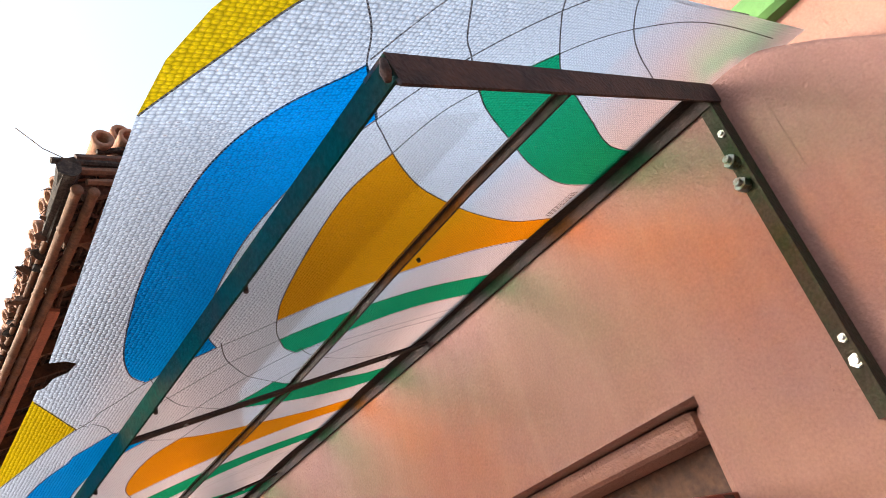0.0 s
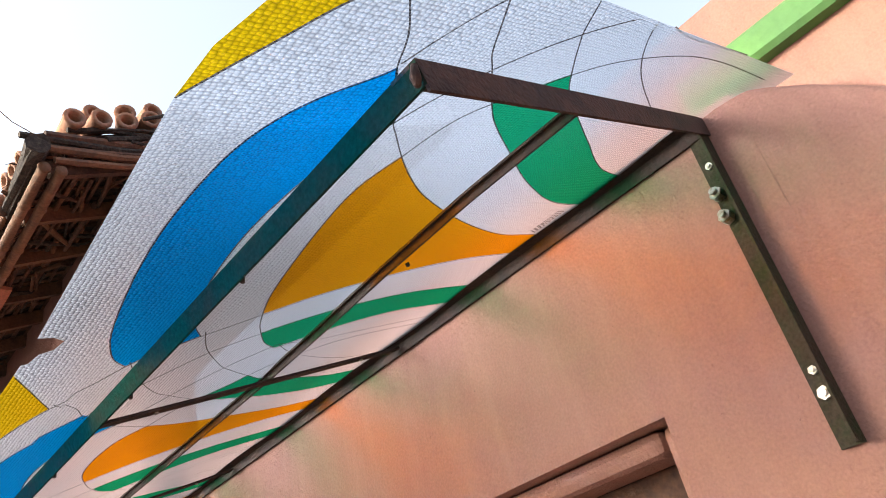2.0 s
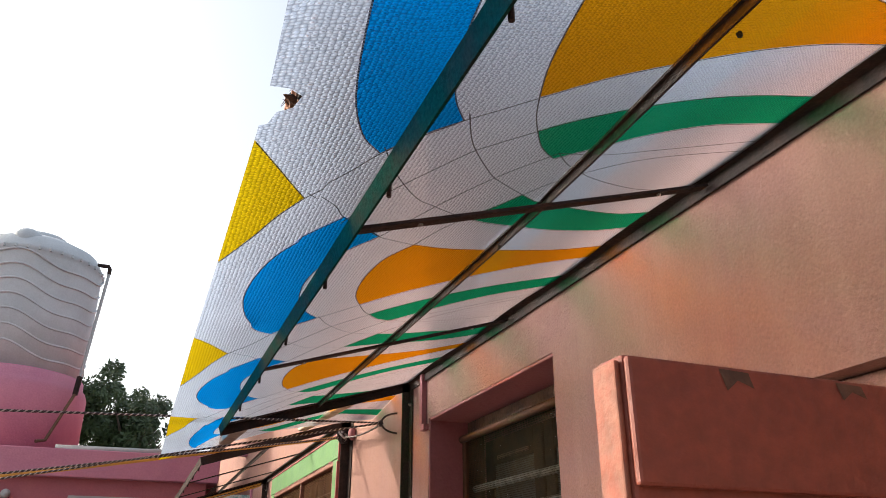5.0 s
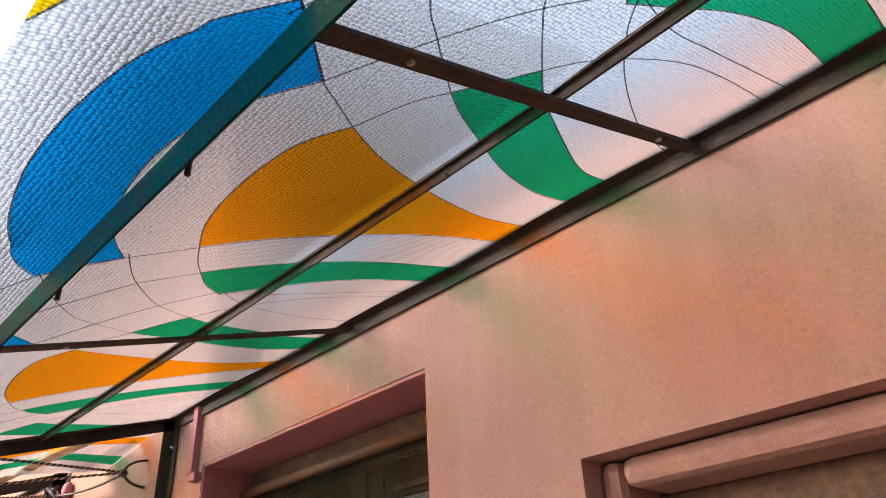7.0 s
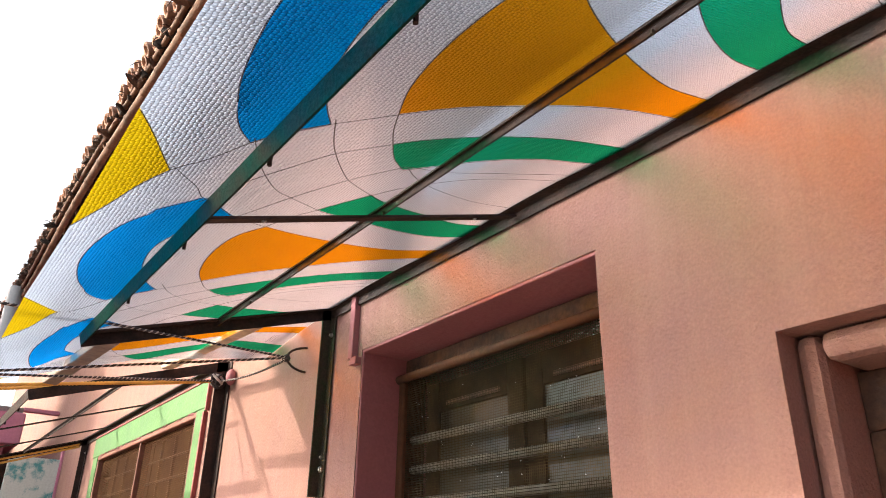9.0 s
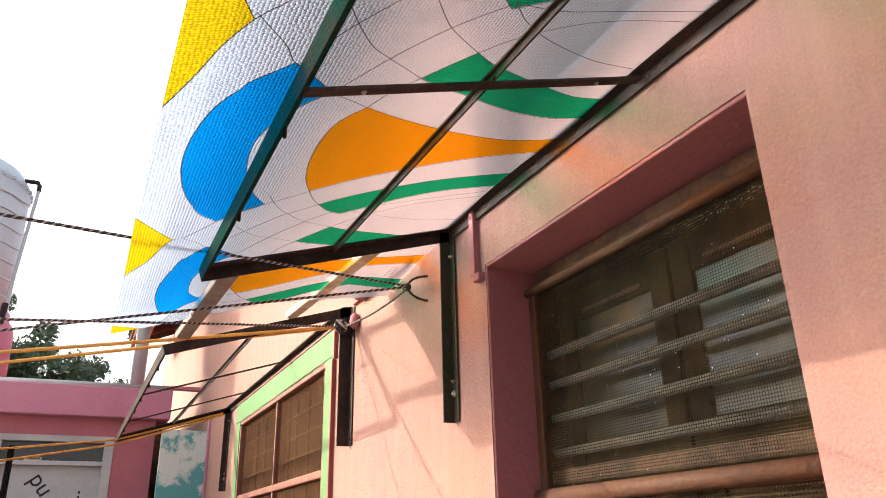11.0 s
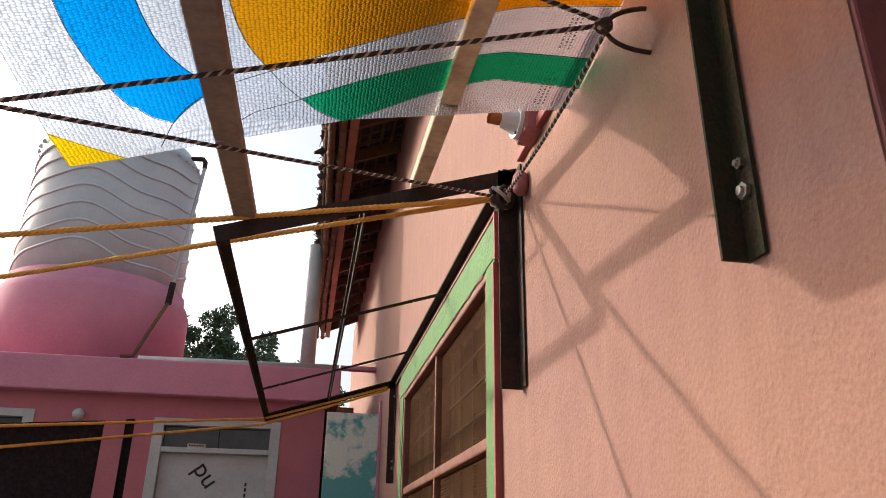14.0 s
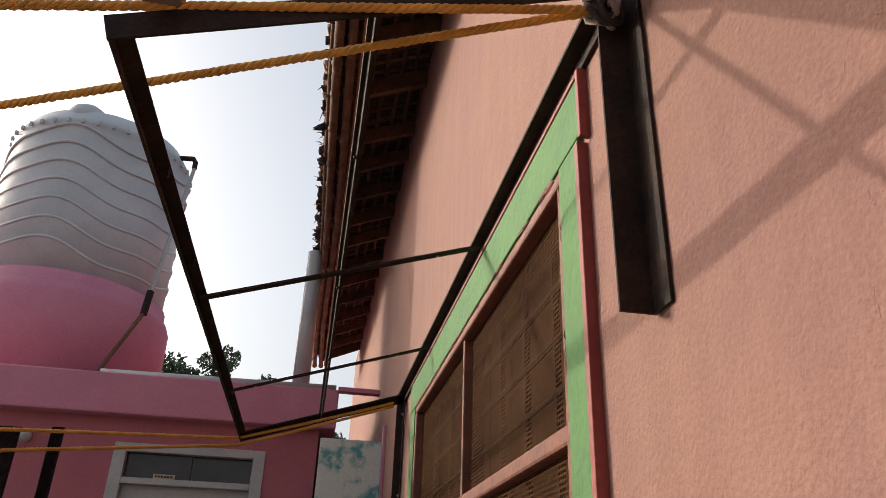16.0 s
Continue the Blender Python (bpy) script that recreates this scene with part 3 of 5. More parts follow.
# At the cut end the yellow runs out to the corner.
YELLOW_END = (((-1.04, 2.65), (-0.888, 2.65)), ((-0.888, 2.65), (-0.891, 2.80), (-0.912, 2.875), (-0.95, 2.935), (-0.985, 3.005), (-1.04, 3.11)))
LINES = (((-0.922, 1.89), (-0.87, 1.965), (-0.842, 2.025), (-0.80, 2.07), (-0.752, 2.122), (-0.713, 2.151), (-0.655, 2.195)),
         ((-0.846, 1.775), (-0.80, 1.87), (-0.731, 1.965), (-0.681, 2.008), (-0.585, 2.084)),
         ((-0.752, 1.685), (-0.702, 1.785), (-0.62, 1.897), (-0.572, 1.943), (-0.503, 1.999)),
         ((-0.51, 1.845), (-0.46, 1.895), (-0.372, 1.955), (-0.25, 2.015), (-0.153, 2.05), (0.0, 2.085)),
         ((-0.75, 2.122), (-0.68, 2.01), (-0.60, 1.915), (-0.51, 1.845)),
         ((-0.51, 1.845), (-0.40, 1.865), (-0.28, 1.862), (0.0, 1.85)),
         ((-0.655, 2.195), (-0.621, 2.122), (-0.585, 2.084)),
         ((-0.503, 1.999), (-0.461, 1.962), (-0.401, 1.93), (-0.307, 1.90), (-0.193, 1.89), (0.0, 1.892)),
         ((-0.655, 2.605), (-0.63, 2.66), (-0.60, 2.71)),
         ((-0.655, 2.605), (-0.70, 2.628), (-0.752, 2.655), (-0.80, 2.695), (-0.846, 2.745), (-0.88, 2.80), (-0.922, 2.86)),
         ((-0.60, 2.71), (-0.66, 2.74), (-0.703, 2.769), (-0.78, 2.87), (-0.842, 3.0)))


def outline_of(sides):
    out = []
    for s in sides:
        c = curve(s)
        out += c if not out or out[-1] != c[0] else c[1:]
    if out[0] == out[-1]:
        out.pop()
    return out


def inside(p, poly):
    hit = False
    for (ax, ay), (bx, by) in zip(poly, poly[1:] + poly[:1]):
        if (ay > p[1]) != (by > p[1]) and p[0] < (bx - ax) * (p[1] - ay) / (by - ay) + ax:
            hit = not hit
    return hit


def clipped(poly):
    """The part of a polygon that lies on the sheet."""
    for axis, sign, lim in ((0, 1, X_EDGE), (0, -1, 0.075), (1, 1, Y_NEAR), (1, -1, Y_FAR)):
        out = []
        for a, b in zip(poly, poly[1:] + poly[:1]):
            da, db = sign * (a[axis] - lim), sign * (b[axis] - lim)
            if da >= 0:
                out.append(a)
            if (da > 0) != (db > 0) and da != db:
                t = da / (da - db)
                out.append((a[0] + (b[0] - a[0]) * t, a[1] + (b[1] - a[1]) * t))
        poly = out
        if len(poly) < 3:
            return []
    return poly


def warp(x, y):
    """The free edge bellies out a little near the end, and the print with it."""
    x -= (0.012 + 0.016 * math.exp(-((y - 3.35) / 0.4) ** 2) - 0.032 * min(1.0, max(0.0, (y - 3.85) / 0.2))) * math.exp(-((x + 0.93) / 0.07) ** 2) + 0.006 * min(1.0, max(0.0, (-x - 0.9) / 0.1))
    x -= 0.030 * math.exp(-((y - 1.2) / 0.22) ** 2) * max(0.0, 1 - ((x + 0.55) / 0.3) ** 2)
    return x - 0.024 * math.exp(-((y - 1.1) / 0.24) ** 2) * max(0.0, (-x - 0.86) / 0.17)


def laid(x, y):
    """The first pitch of the print is stretched towards the near end."""
    return (x, y - 0.044 * min(1.0, max(0.0, (1.66 - y) / 0.40)) - 0.026 * min(1.0, max(0.0, (1.34 - y) / 0.18)))


TEAR = [(-1.05, 1.615), (-1.005, 1.628), (-0.985, 1.645), (-0.992, 1.668), (-1.012, 1.675), (-1.02, 1.70), (-1.05, 1.705)]


def awning_sheet():
    patches = []
    for k in SHIFTS:
        for name, sides, mat in (("orange_patch", ORANGE, SHEET_ORANGE), ("green_patch", GREEN_LOW, SHEET_GREEN), ("green_patch", GREEN_TOP, SHEET_GREEN),
                                 ("blue_patch", BLUE, SHEET_BLUE), ("yellow_patch", YELLOW_END if k == SHIFTS[0] else YELLOW, SHEET_YELLOW)):
            poly = clipped([laid(x, y + k) for x, y in outline_of(sides)])
            if poly:
                patches.append((name, poly, mat))
    rim = [(X_EDGE, 1.03), (-1.018, 0.965), (-0.995, 0.91), (-0.965, Y_NEAR), (0.075, Y_NEAR), (0.075, 3.86), (-0.002, 3.89), (-0.002, Y_FAR), (X_EDGE, Y_FAR)]
    verts, edges = [], []
    def ring(poly):
        i = len(verts)
        verts.extend(Vector(p) for p in poly)
        edges.extend((i + k, i + (k + 1) % len(poly)) for k in range(len(poly)))
    ring(rim)
    ring(TEAR)
    for _, poly, _ in patches:
        ring(poly)
    y = Y_NEAR + 0.03
    while y < Y_FAR - 0.01:
        x = X_EDGE + 0.03
        while x < 0.06:
            verts.append(Vector((x, y)))
            x += 0.055
        y += 0.055
    from mathutils.geometry import delaunay_2d_cdt
    vs, _, fs, _, _, _ = delaunay_2d_cdt(verts, edges, [], 0, 1e-5)
    groups = {None: []}
    for f in fs:
        c = sum((vs[i] for i in f), Vector((0, 0))) / len(f)
        if not inside(c, rim) or inside(c, TEAR):
            continue
        at = next((k for k, (_, poly, _) in enumerate(patches) if inside(c, poly)), None)
        groups.setdefault(at, []).append(f)
    def sheet_mesh(name, faces, mat):
        used = sorted({i for f in faces for i in f})
        back = {i: k for k, i in enumerate(used)}
        me = bpy.data.meshes.new(name)
        me.from_pydata([(warp(vs[i].x, vs[i].y), vs[i].y, sheet_z(vs[i].x, vs[i].y)) for i in used], [], [[back[i] for i in reversed(f)] for f in faces])
        me.materials.append(mat)
        me.shade_smooth()
        return me
    base = tagged(new("awning_sheet", sheet_mesh("awning_sheet", groups[None], SHEET_WHITE)),
                  "translucent embossed fibreglass awning sheet with blue, orange, yellow and green patches", "awning sheet")
    for k, faces in groups.items():
        if k is not None:
            name, _, mat = patches[k]
            ob = new(name, sheet_mesh(name, faces, mat))
            ob.parent = base
    # Printed grey lines, a hair under the sheet.
    def ribbon(pts, w):
        pts = [p for p in pts if X_EDGE < p[0] <= 0.05 and Y_NEAR < p[1] < Y_FAR]
        if len(pts) < 3:
            return
        bm = bmesh.new()
        last = None
        for k, p in enumerate(pts):
            a, b = pts[max(k - 1, 0)], pts[min(k + 1, len(pts) - 1)]
            d = Vector((b[0] - a[0], b[1] - a[1]))
            if d.length < 1e-6:
                continue
            d.normalize()
            s = Vector((-d.y, d.x)) * w / 2
            now = [bm.verts.new((warp(p[0], p[1]) + q * s.x, p[1] + q * s.y, sheet_z(p[0], p[1]) - 0.0015)) for q in (1, -1)]
            if last:
                bm.faces.new((last[0], last[1], now[1], now[0]))
            last = now
        line = new("printed_line", mesh_of("printed_line", bm, SHEET_LINE))
        line.parent = base
    for k in SHIFTS:
        for line in LINES:
            ribbon([laid(x, y + k) for x, y in curve(line, 8)], 0.0022)
        for sides in (ORANGE, GREEN_LOW, GREEN_TOP, BLUE, YELLOW_END if k == SHIFTS[0] else YELLOW):
            for s in sides:
                ribbon([laid(x, y + k) for x, y in curve(s, 8)], 0.0024)
    # Stamped strips of small writing, too fine to read, along the wall edge.
    bm = bmesh.new()
    rnd = random.Random(4)
    for y0 in (1.36, 4.42, 4.60):
        for row in range(3):
            y = y0
            while y < y0 + 0.09:
                l = rnd.uniform(0.003, 0.008)
                x = -0.09 + row * 0.010
                bm.faces.new([bm.verts.new((x + dx, y + dy, sheet_z(x, y) - 0.002)) for dx, dy in ((0, 0), (0.004, 0), (0.004, l), (0, l))])
                y += l + 0.004
    ink = new("printed_mark", mesh_of("printed_mark", bm, SHEET_LINE))
    ink.parent = base
    ink["kind"] = "stuff"
    return base


awning_sheet()


# ---- window with louvres behind wire mesh ----
def mesh_screen(y0, z0, y1, z1, x, pitch, thick):
    """Woven wire: thin crossing strips."""
    bm = bmesh.new()
    n = int((y1 - y0) / pitch)
    for k in range(n + 1):
        y = y0 + (y1 - y0) * k / n
        w = 0.002 * math.sin(k * 0.37)
        bm.faces.new([bm.verts.new(p) for p in ((x, y - thick, z0), (x, y + thick, z0), (x, y + thick + w, z1), (x, y - thick + w, z1))])
    n = int((z1 - z0) / pitch)
    for k in range(n + 1):
        z = z0 + (z1 - z0) * k / n
        bm.faces.new([bm.verts.new(p) for p in ((x - 0.0006, y0, z - thick), (x - 0.0006, y1, z - thick), (x - 0.0006, y1, z + thick), (x - 0.0006, y0, z + thick))])
    return bm


def louvre_window():
    th = thing("window_1", "wooden window with glass louvres behind dusty wire mesh", "window", (0.1, 3.33, 1.3), kind="structure")
    y0, y1, z0, z1 = 2.806, 3.86, 0.76, 2.045
    fr = part("window_frame", box((0.175, y0, 1.985), (0.24, y1, z1), 0.006), OLD_WOOD, th)
    part("window_frame", tube([(0.150, y0, 1.972), (0.150, y1, 1.972)], 0.015, 10), FRAME_WOOD, th, smooth=True)
    part("window_frame", box((0.15, y0, z0), (0.24, y0 + 0.035, 1.985), 0.005), FRAME_WOOD, th)
    part("window_frame", box((0.15, y1 - 0.035, z0), (0.24, y1, 1.985), 0.005), FRAME_WOOD, th)
    part("window_frame", box((0.169, y0 + 0.035, 1.385), (0.19, y1 - 0.035, 1.425), 0.004), OLD_WOOD, th)
    part("middle_rail", tube([(0.140, y0 + 0.01, 1.352), (0.140, y1 - 0.01, 1.352)], 0.022, 12), FRAME_WOOD, th, "rounded varnished rail with nail heads", smooth=True)
    part("window_frame", box((0.15, y0 + 0.035, z0), (0.24, y1 - 0.035, z0 + 0.05), 0.005), FRAME_WOOD, th)
    for z in (1.47, 1.57, 1.67, 1.765, 1.05, 1.16):
        part("grille_bar", tube([(0.195, y0 + 0.03, z), (0.195, y1 - 0.03, z + 0.004)], 0.0145, 10), ALU, th, smooth=True)
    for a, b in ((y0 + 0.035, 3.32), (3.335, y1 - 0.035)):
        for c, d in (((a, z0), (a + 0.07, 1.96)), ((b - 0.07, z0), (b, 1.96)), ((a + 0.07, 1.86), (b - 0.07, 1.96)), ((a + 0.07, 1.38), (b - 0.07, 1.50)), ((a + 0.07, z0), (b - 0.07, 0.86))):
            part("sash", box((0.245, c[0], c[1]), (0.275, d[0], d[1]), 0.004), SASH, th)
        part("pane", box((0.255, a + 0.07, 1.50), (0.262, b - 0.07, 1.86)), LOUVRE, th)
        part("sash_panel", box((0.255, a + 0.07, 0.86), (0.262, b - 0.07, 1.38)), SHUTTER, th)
        part("sash_moulding", box((0.238, a + 0.10, 1.875), (0.246, b - 0.12, 1.89), 0.002), OLD_WOOD, th)
    part("wire_mesh", mesh_screen(y0 + 0.03, 1.36, y1 - 0.03, 1.965, 0.165, 0.0075, 0.0010), WIRE, th)
    part("wire_mesh", mesh_screen(y0 + 0.03, z0 + 0.04, y1 - 0.03, 1.33, 0.165, 0.0085, 0.0014), WIRE, th)
    bm = bmesh.new()
    rnd = random.Random(3)
    for k in range(70):
        y, z = (y0 + 0.10 + rnd.random() * 0.22, 1.925 + rnd.random() * 0.02)
        if k > 25:
            y, z = y0 + 0.05 + rnd.random() * 0.95, 1.38 + rnd.random() * 0.56
        r = rnd.uniform(0.0008, 0.002)
        bm.faces.new([bm.verts.new((0.1635, y + r * a, z + r * b)) for a, b in ((-1, 0), (0, -1), (1.3, 0), (0, 1))])
    part("lint", bm, TANK_GREY, th, "pale flecks of lint")


louvre_window()

# ---- conduit on the wall beside the window ----
th = thing("cable_conduit", "pink-painted square conduit turning into the window reveal", "conduit", (0, 3.9, 2.2))
part("upright_run", box((-0.022, 3.895, 2.03), (0.002, 3.925, 2.285), 0.003), PINK_DEEP, th)
part("side_run", box((-0.022, 3.868, 2.005), (0.10, 3.91, 2.032), 0.003), PINK_DEEP, th)

# ---- doorway with its open leaf ----
th = thing("door_1", "open red-brown wooden door leaf with chipped paint", "door", (0.1, 1.40, 0.8), kind="structure")
bm = box((-0.775, 1.372, GROUND + 0.06), (0.115, 1.408, 1.585), 0.004)
part("door_leaf", bm, RED_WOOD, th)
for z in (0.15, 0.85):
    part("door_panel", box((-0.65, 1.3655, z), (-0.02, 1.3715, z + 0.55), 0.002), RED_WOOD, th)
part("top_rail", box((-0.775, 1.364, 1.485), (0.115, 1.3715, 1.582), 0.003), RED_WOOD, th)
part("end_strip", box((-0.781, 1.374, GROUND + 0.06), (-0.7755, 1.406, 1.58), 0.002), CHIPPED, th, "bare chipped edge of the leaf")
rnd = random.Random(8)
for k in range(6):
    x = -0.70 + k * 0.13 + rnd.random() * 0.05
    bm = bmesh.new()
    h = rnd.uniform(0.006, 0.014)
    bm.faces.new([bm.verts.new((x + dx, 1.3634, 1.579 - dz)) for dx, dz in ((0, 0), (0.03, 0.001), (0.034, h), (0.018, h * 0.6), (0.006, h * 1.3))])
    part("paint_chip", bm, OLD_WOOD, th)
th = thing("door_frame", "dark old timber door frame set back in the doorway", "door frame", (0.2, 1.88, 0.8), kind="structure")
part("head", box((0.16, 1.40, 1.60), (0.25, 2.355, 1.705), 0.006), OLD_WOOD, th)
part("jamb", box((0.16, 1.40, GROUND), (0.25, 1.47, 1.60), 0.006), OLD_WOOD, th)
part("jamb", box((0.16, 2.285, GROUND), (0.25, 2.355, 1.60), 0.006), OLD_WOOD, th)

# ---- green-framed window ----
def green_window():
    th = thing("window_2", "two-light wooden window with dusty mesh in a green painted surround", "window", (0, 6.5, 1.6), kind="structure")
    y0, y1, z0, z1 = 5.50, 7.58, 0.75, 2.10
    part("surround", box((-0.012, 5.36, z1), (0.003, 7.74, 2.235), 0.003), GREEN_WALL, th, "bright green plaster band")
    part("surround", box((-0.012, 5.385, z0), (0.003, 5.50, z1 - 0.003), 0.003), GREEN_WALL, th, "bright green plaster band")
    part("surround", box((-0.012, 7.58, z0), (0.003, 7.70, z1 - 0.003), 0.003), GREEN_WALL, th, "bright green plaster band")
    part("surround_edge", box((-0.020, 5.345, 2.08), (0.003, 5.359, 2.24), 0.002), MAROON, th)
    part("surround_edge", box((-0.020, 5.365, z0), (0.003, 5.384, 2.078), 0.002), MAROON, th)
    part("surround_edge", box((-0.014, 5.36, 2.238), (0.003, 7.74, 2.25), 0.002), MAROON, th)
    for a, b in (((y0, 2.068), (y1, z1)), ((y0, z0), (y1, z0 + 0.05)), ((y0, z0 + 0.05), (y0 + 0.03, 2.068)), ((y1 - 0.03, z0 + 0.05), (y1, 2.068))):
        part("window_frame", box((-0.008, a[0], a[1]), (0.08, b[0], b[1]), 0.007), WINDOW_RED, th)
    # Broken plaster along the top and the near side of the wood.
    rnd = random.Random(17)
    for k in range(70):
        if k < 48:
            c = (-0.009, rnd.uniform(y0, y1), z1 + rnd.uniform(-0.006, 0.0))
            d = (0.005, rnd.uniform(0.012, 0.035), rnd.uniform(0.003, 0.007), 1)
        else:
            c = (-0.009, y0 + rnd.uniform(-0.003, 0.003), rnd.uniform(z0 + 0.05, z1))
            d = (0.005, rnd.uniform(0.003, 0.006), rnd.uniform(0.012, 0.035), 1)
        bm = bmesh.new()
        bmesh.ops.create_icosphere(bm, subdivisions=1, radius=1.0, matrix=Matrix.Translation(c) @ Matrix.Diagonal(d))
        for v in bm.verts:
            v.co += Vector((rnd.uniform(-1, 1), rnd.uniform(-1, 1), rnd.uniform(-1, 1))) * 0.002
        part("plaster_crumb", bm, rnd.choice((WINDOW_RED, WINDOW_RED, PINK_DEEP)), th)
    for y in (6.515,):
        part("mullion", box((0.0, y, z0 + 0.05), (0.07, y + 0.02, 2.068), 0.005), WINDOW_RED, th)
    for a, b in ((y0 + 0.03, 6.515), (6.535, y1 - 0.03)):
        part("middle_rail", box((0.0, a, 1.54), (0.05, b, 1.58), 0.008), WINDOW_RED, th)
        part("wire_mesh", mesh_screen(a, 1.58, b, 2.068, 0.028, 0.011, 0.0022), MESH_BROWN, th)
        part("wire_mesh", mesh_screen(a, z0 + 0.05, b, 1.54, 0.028, 0.011, 0.0022), MESH_BROWN, th)
        part("shutter", box((0.09, a, z0 + 0.05), (0.11, b, 2.068), 0.003), SHUTTER, th, "closed wooden shutter behind the mesh")
        for k in range(1, 4):
            y = a + (b - a) * k / 4
            part("window_bar", box((0.06, y, z0 + 0.05), (0.075, y + 0.014, 2.055)), OLD_WOOD, th)
        for z in (1.70, 1.82, 1.94):
            part("window_bar", box((0.06, a, z), (0.072, b, z + 0.012)), OLD_WOOD, th)


green_window()
for y0, y1 in ((5.3, 8.05),):
    solo("wall_batten", box((-0.014, y0, 2.288), (0.004, y1, 2.306), 0.002), MAROON, "thin maroon-painted batten along the wall", "batten")
solo("wall_batten", box((-0.02, 4.45, 2.27), (0.004, 5.08, 2.30), 0.003), MAROON, "maroon-painted cable batten on the wall", "batten")

# ---- lamp holder ----
th = thing("lamp_holder", "white and brown bulb holder on a wall block, with no bulb", "lamp holder", (-0.03, 4.94, 2.30))
part("mounting_block", box((-0.05, 4.895, 2.262), (0.003, 4.985, 2.345), 0.01), PINK_DEEP, th)
c = Vector((-0.05, 4.94, 2.305))
way = Vector((-1, -0.12, 0.05)).normalized()
part("base_disc", tube([c, c + way * 0.012], 0.043, 20), TANK_GREY, th, smooth=False)
part("socket", tube([c + way * 0.012, c + way * 0.03, c + way * 0.055], [0.034, 0.026, 0.020], 16), TANK_GREY, th)
part("socket_ring", tube([c + way * 0.055, c + way * 0.085], 0.017, 14, cap=False), BRASS, th, "brown slotted ring")
for s in (-1, 1):
    part("screw", tube([c + way * 0.012 + Vector((0, 0.008, 0.034)) * s, c + way * 0.016 + Vector((0, 0.008, 0.034)) * s], 0.005, 8), IRON, th)


# ---- tile roof and its eave ----
def tile_roof():
    th = thing("tile_roof", "old clay tile roof with a ragged eave on bamboo and rafters", "roof", (0, 3.7, 4.1))
    rnd = random.Random(11)
    slope = 0.42
    x0, z0, ya, yb = -0.565, 3.985, 3.69, 13.2
    def z(x):
        return z0 + slope * (x - x0)
    # Deck of old thatch and tile seen from below
    bm = bmesh.new()
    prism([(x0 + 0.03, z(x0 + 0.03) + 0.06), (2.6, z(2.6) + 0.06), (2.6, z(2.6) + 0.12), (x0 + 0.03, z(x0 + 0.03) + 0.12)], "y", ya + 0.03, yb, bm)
    # The whole deck takes the near-black material of the log ends.
    part("deck", bm, CHARRED, th, "near-black underside of the roof")
    # Battens along the eave, rafters down the slope
    for k in range(7):
        x = x0 + 0.14 + k * 0.085
        pts = [(x + rnd.uniform(-0.008, 0.008), ya + 0.02 + (yb - ya) * q / 14, z(x) + 0.045 + rnd.uniform(-0.006, 0.006)) for q in range(15)]
        part("batten", tube(pts, 0.013, 6), OLD_WOOD, th)
    y = ya + 0.12
    while y < yb:
        a = rnd.uniform(-0.03, 0.03)
        bm = bar((x0 + 0.06, y, z(x0 + 0.06) + 0.03), (0.0, y + a, z(0.0) + 0.03), [(-0.022, 0), (0.022, 0.004), (0.022, -0.085), (-0.022, -0.08)], (0, 0, 1))
        part("rafter", bm, BAMBOO if rnd.random() < 0.5 else OLD_WOOD, th)
        y += rnd.uniform(0.38, 0.52)
    y = ya + 0.06
    while y < yb:
        part("lath", tube([(x0 + 0.08, y, z(x0 + 0.08) + 0.052), (-0.02, y + rnd.uniform(-0.06, 0.06), z(-0.02) + 0.052)], rnd.uniform(0.009, 0.016), 5), rnd.choice((BAMBOO, OLD_WOOD, OLD_WOOD)), th)
        y += rnd.uniform(0.07, 0.13)
    # Bamboo poles at the edge, with knots
    for x, dz, r in ((x0 + 0.03, -0.070, 0.027), (x0 + 0.10, -0.100, 0.026), (x0 - 0.005, 0.02, 0.016)):
        pts, radii, y, k = [], [], ya - 0.02, 0
        while y < yb:
            for q, s in ((0, 1.0), (0.012, 1.22), (0.024, 1.0)):
                pts.append((x + 0.012 * math.sin(y * 1.3 + x * 9), y + q, z(x) + dz + 0.012 * math.sin(y * 0.9 + 2)))
                radii.append(r * s)
            y += 0.34 + 0.08 * math.sin(k * 2.1)
            k += 1
        part("bamboo_pole", tube(pts, radii, 9), BAMBOO, th, smooth=True)
    # Red-brown fascia board further along
    part("fascia", bar((x0 + 0.17, ya + 1.2, z(x0 + 0.17) - 0.10), (x0 + 0.17, yb, z(x0 + 0.17) - 0.10), [(-0.03, 0), (0.03, 0), (0.03, -0.022), (-0.03, -0.022)], (0, 0, 1)), FASCIA, th, "red-brown board under the eave")
    # Charred log end at the corner, cross sticks of the gable
    log = tube([(x0 - 0.02, ya - 0.10, z0 - 0.005), (x0 - 0.015, ya + 0.03, z0 + 0.0), (x0, ya + 0.5, z0 + 0.0)], [0.058, 0.05, 0.04], 11)
    for v in log.verts:
        v.co += Vector((rnd.uniform(-1, 1), rnd.uniform(-1, 1), rnd.uniform(-1, 1))) * 0.008
    part("log_end", log, CHARRED, th, "frayed black log end")
    for dz, dx, r, mat in ((0.035, 0.0, 0.020, BAMBOO), (0.085, -0.06, 0.017, CHARRED), (0.125, 0.05, 0.022, OLD_WOOD), (-0.02, 0.10, 0.018, BAMBOO), (0.06, 0.12, 0.014, OLD_WOOD)):
        part("gable_stick", tube([(x0 - 0.03 + dx, ya - 0.02, z0 + dz), (x0 + 0.4, ya - 0.005, z(x0 + 0.4) - 0.09 + dz), (0.6, ya, z(0.6) - 0.2 + dz)], r, 7), mat, th)
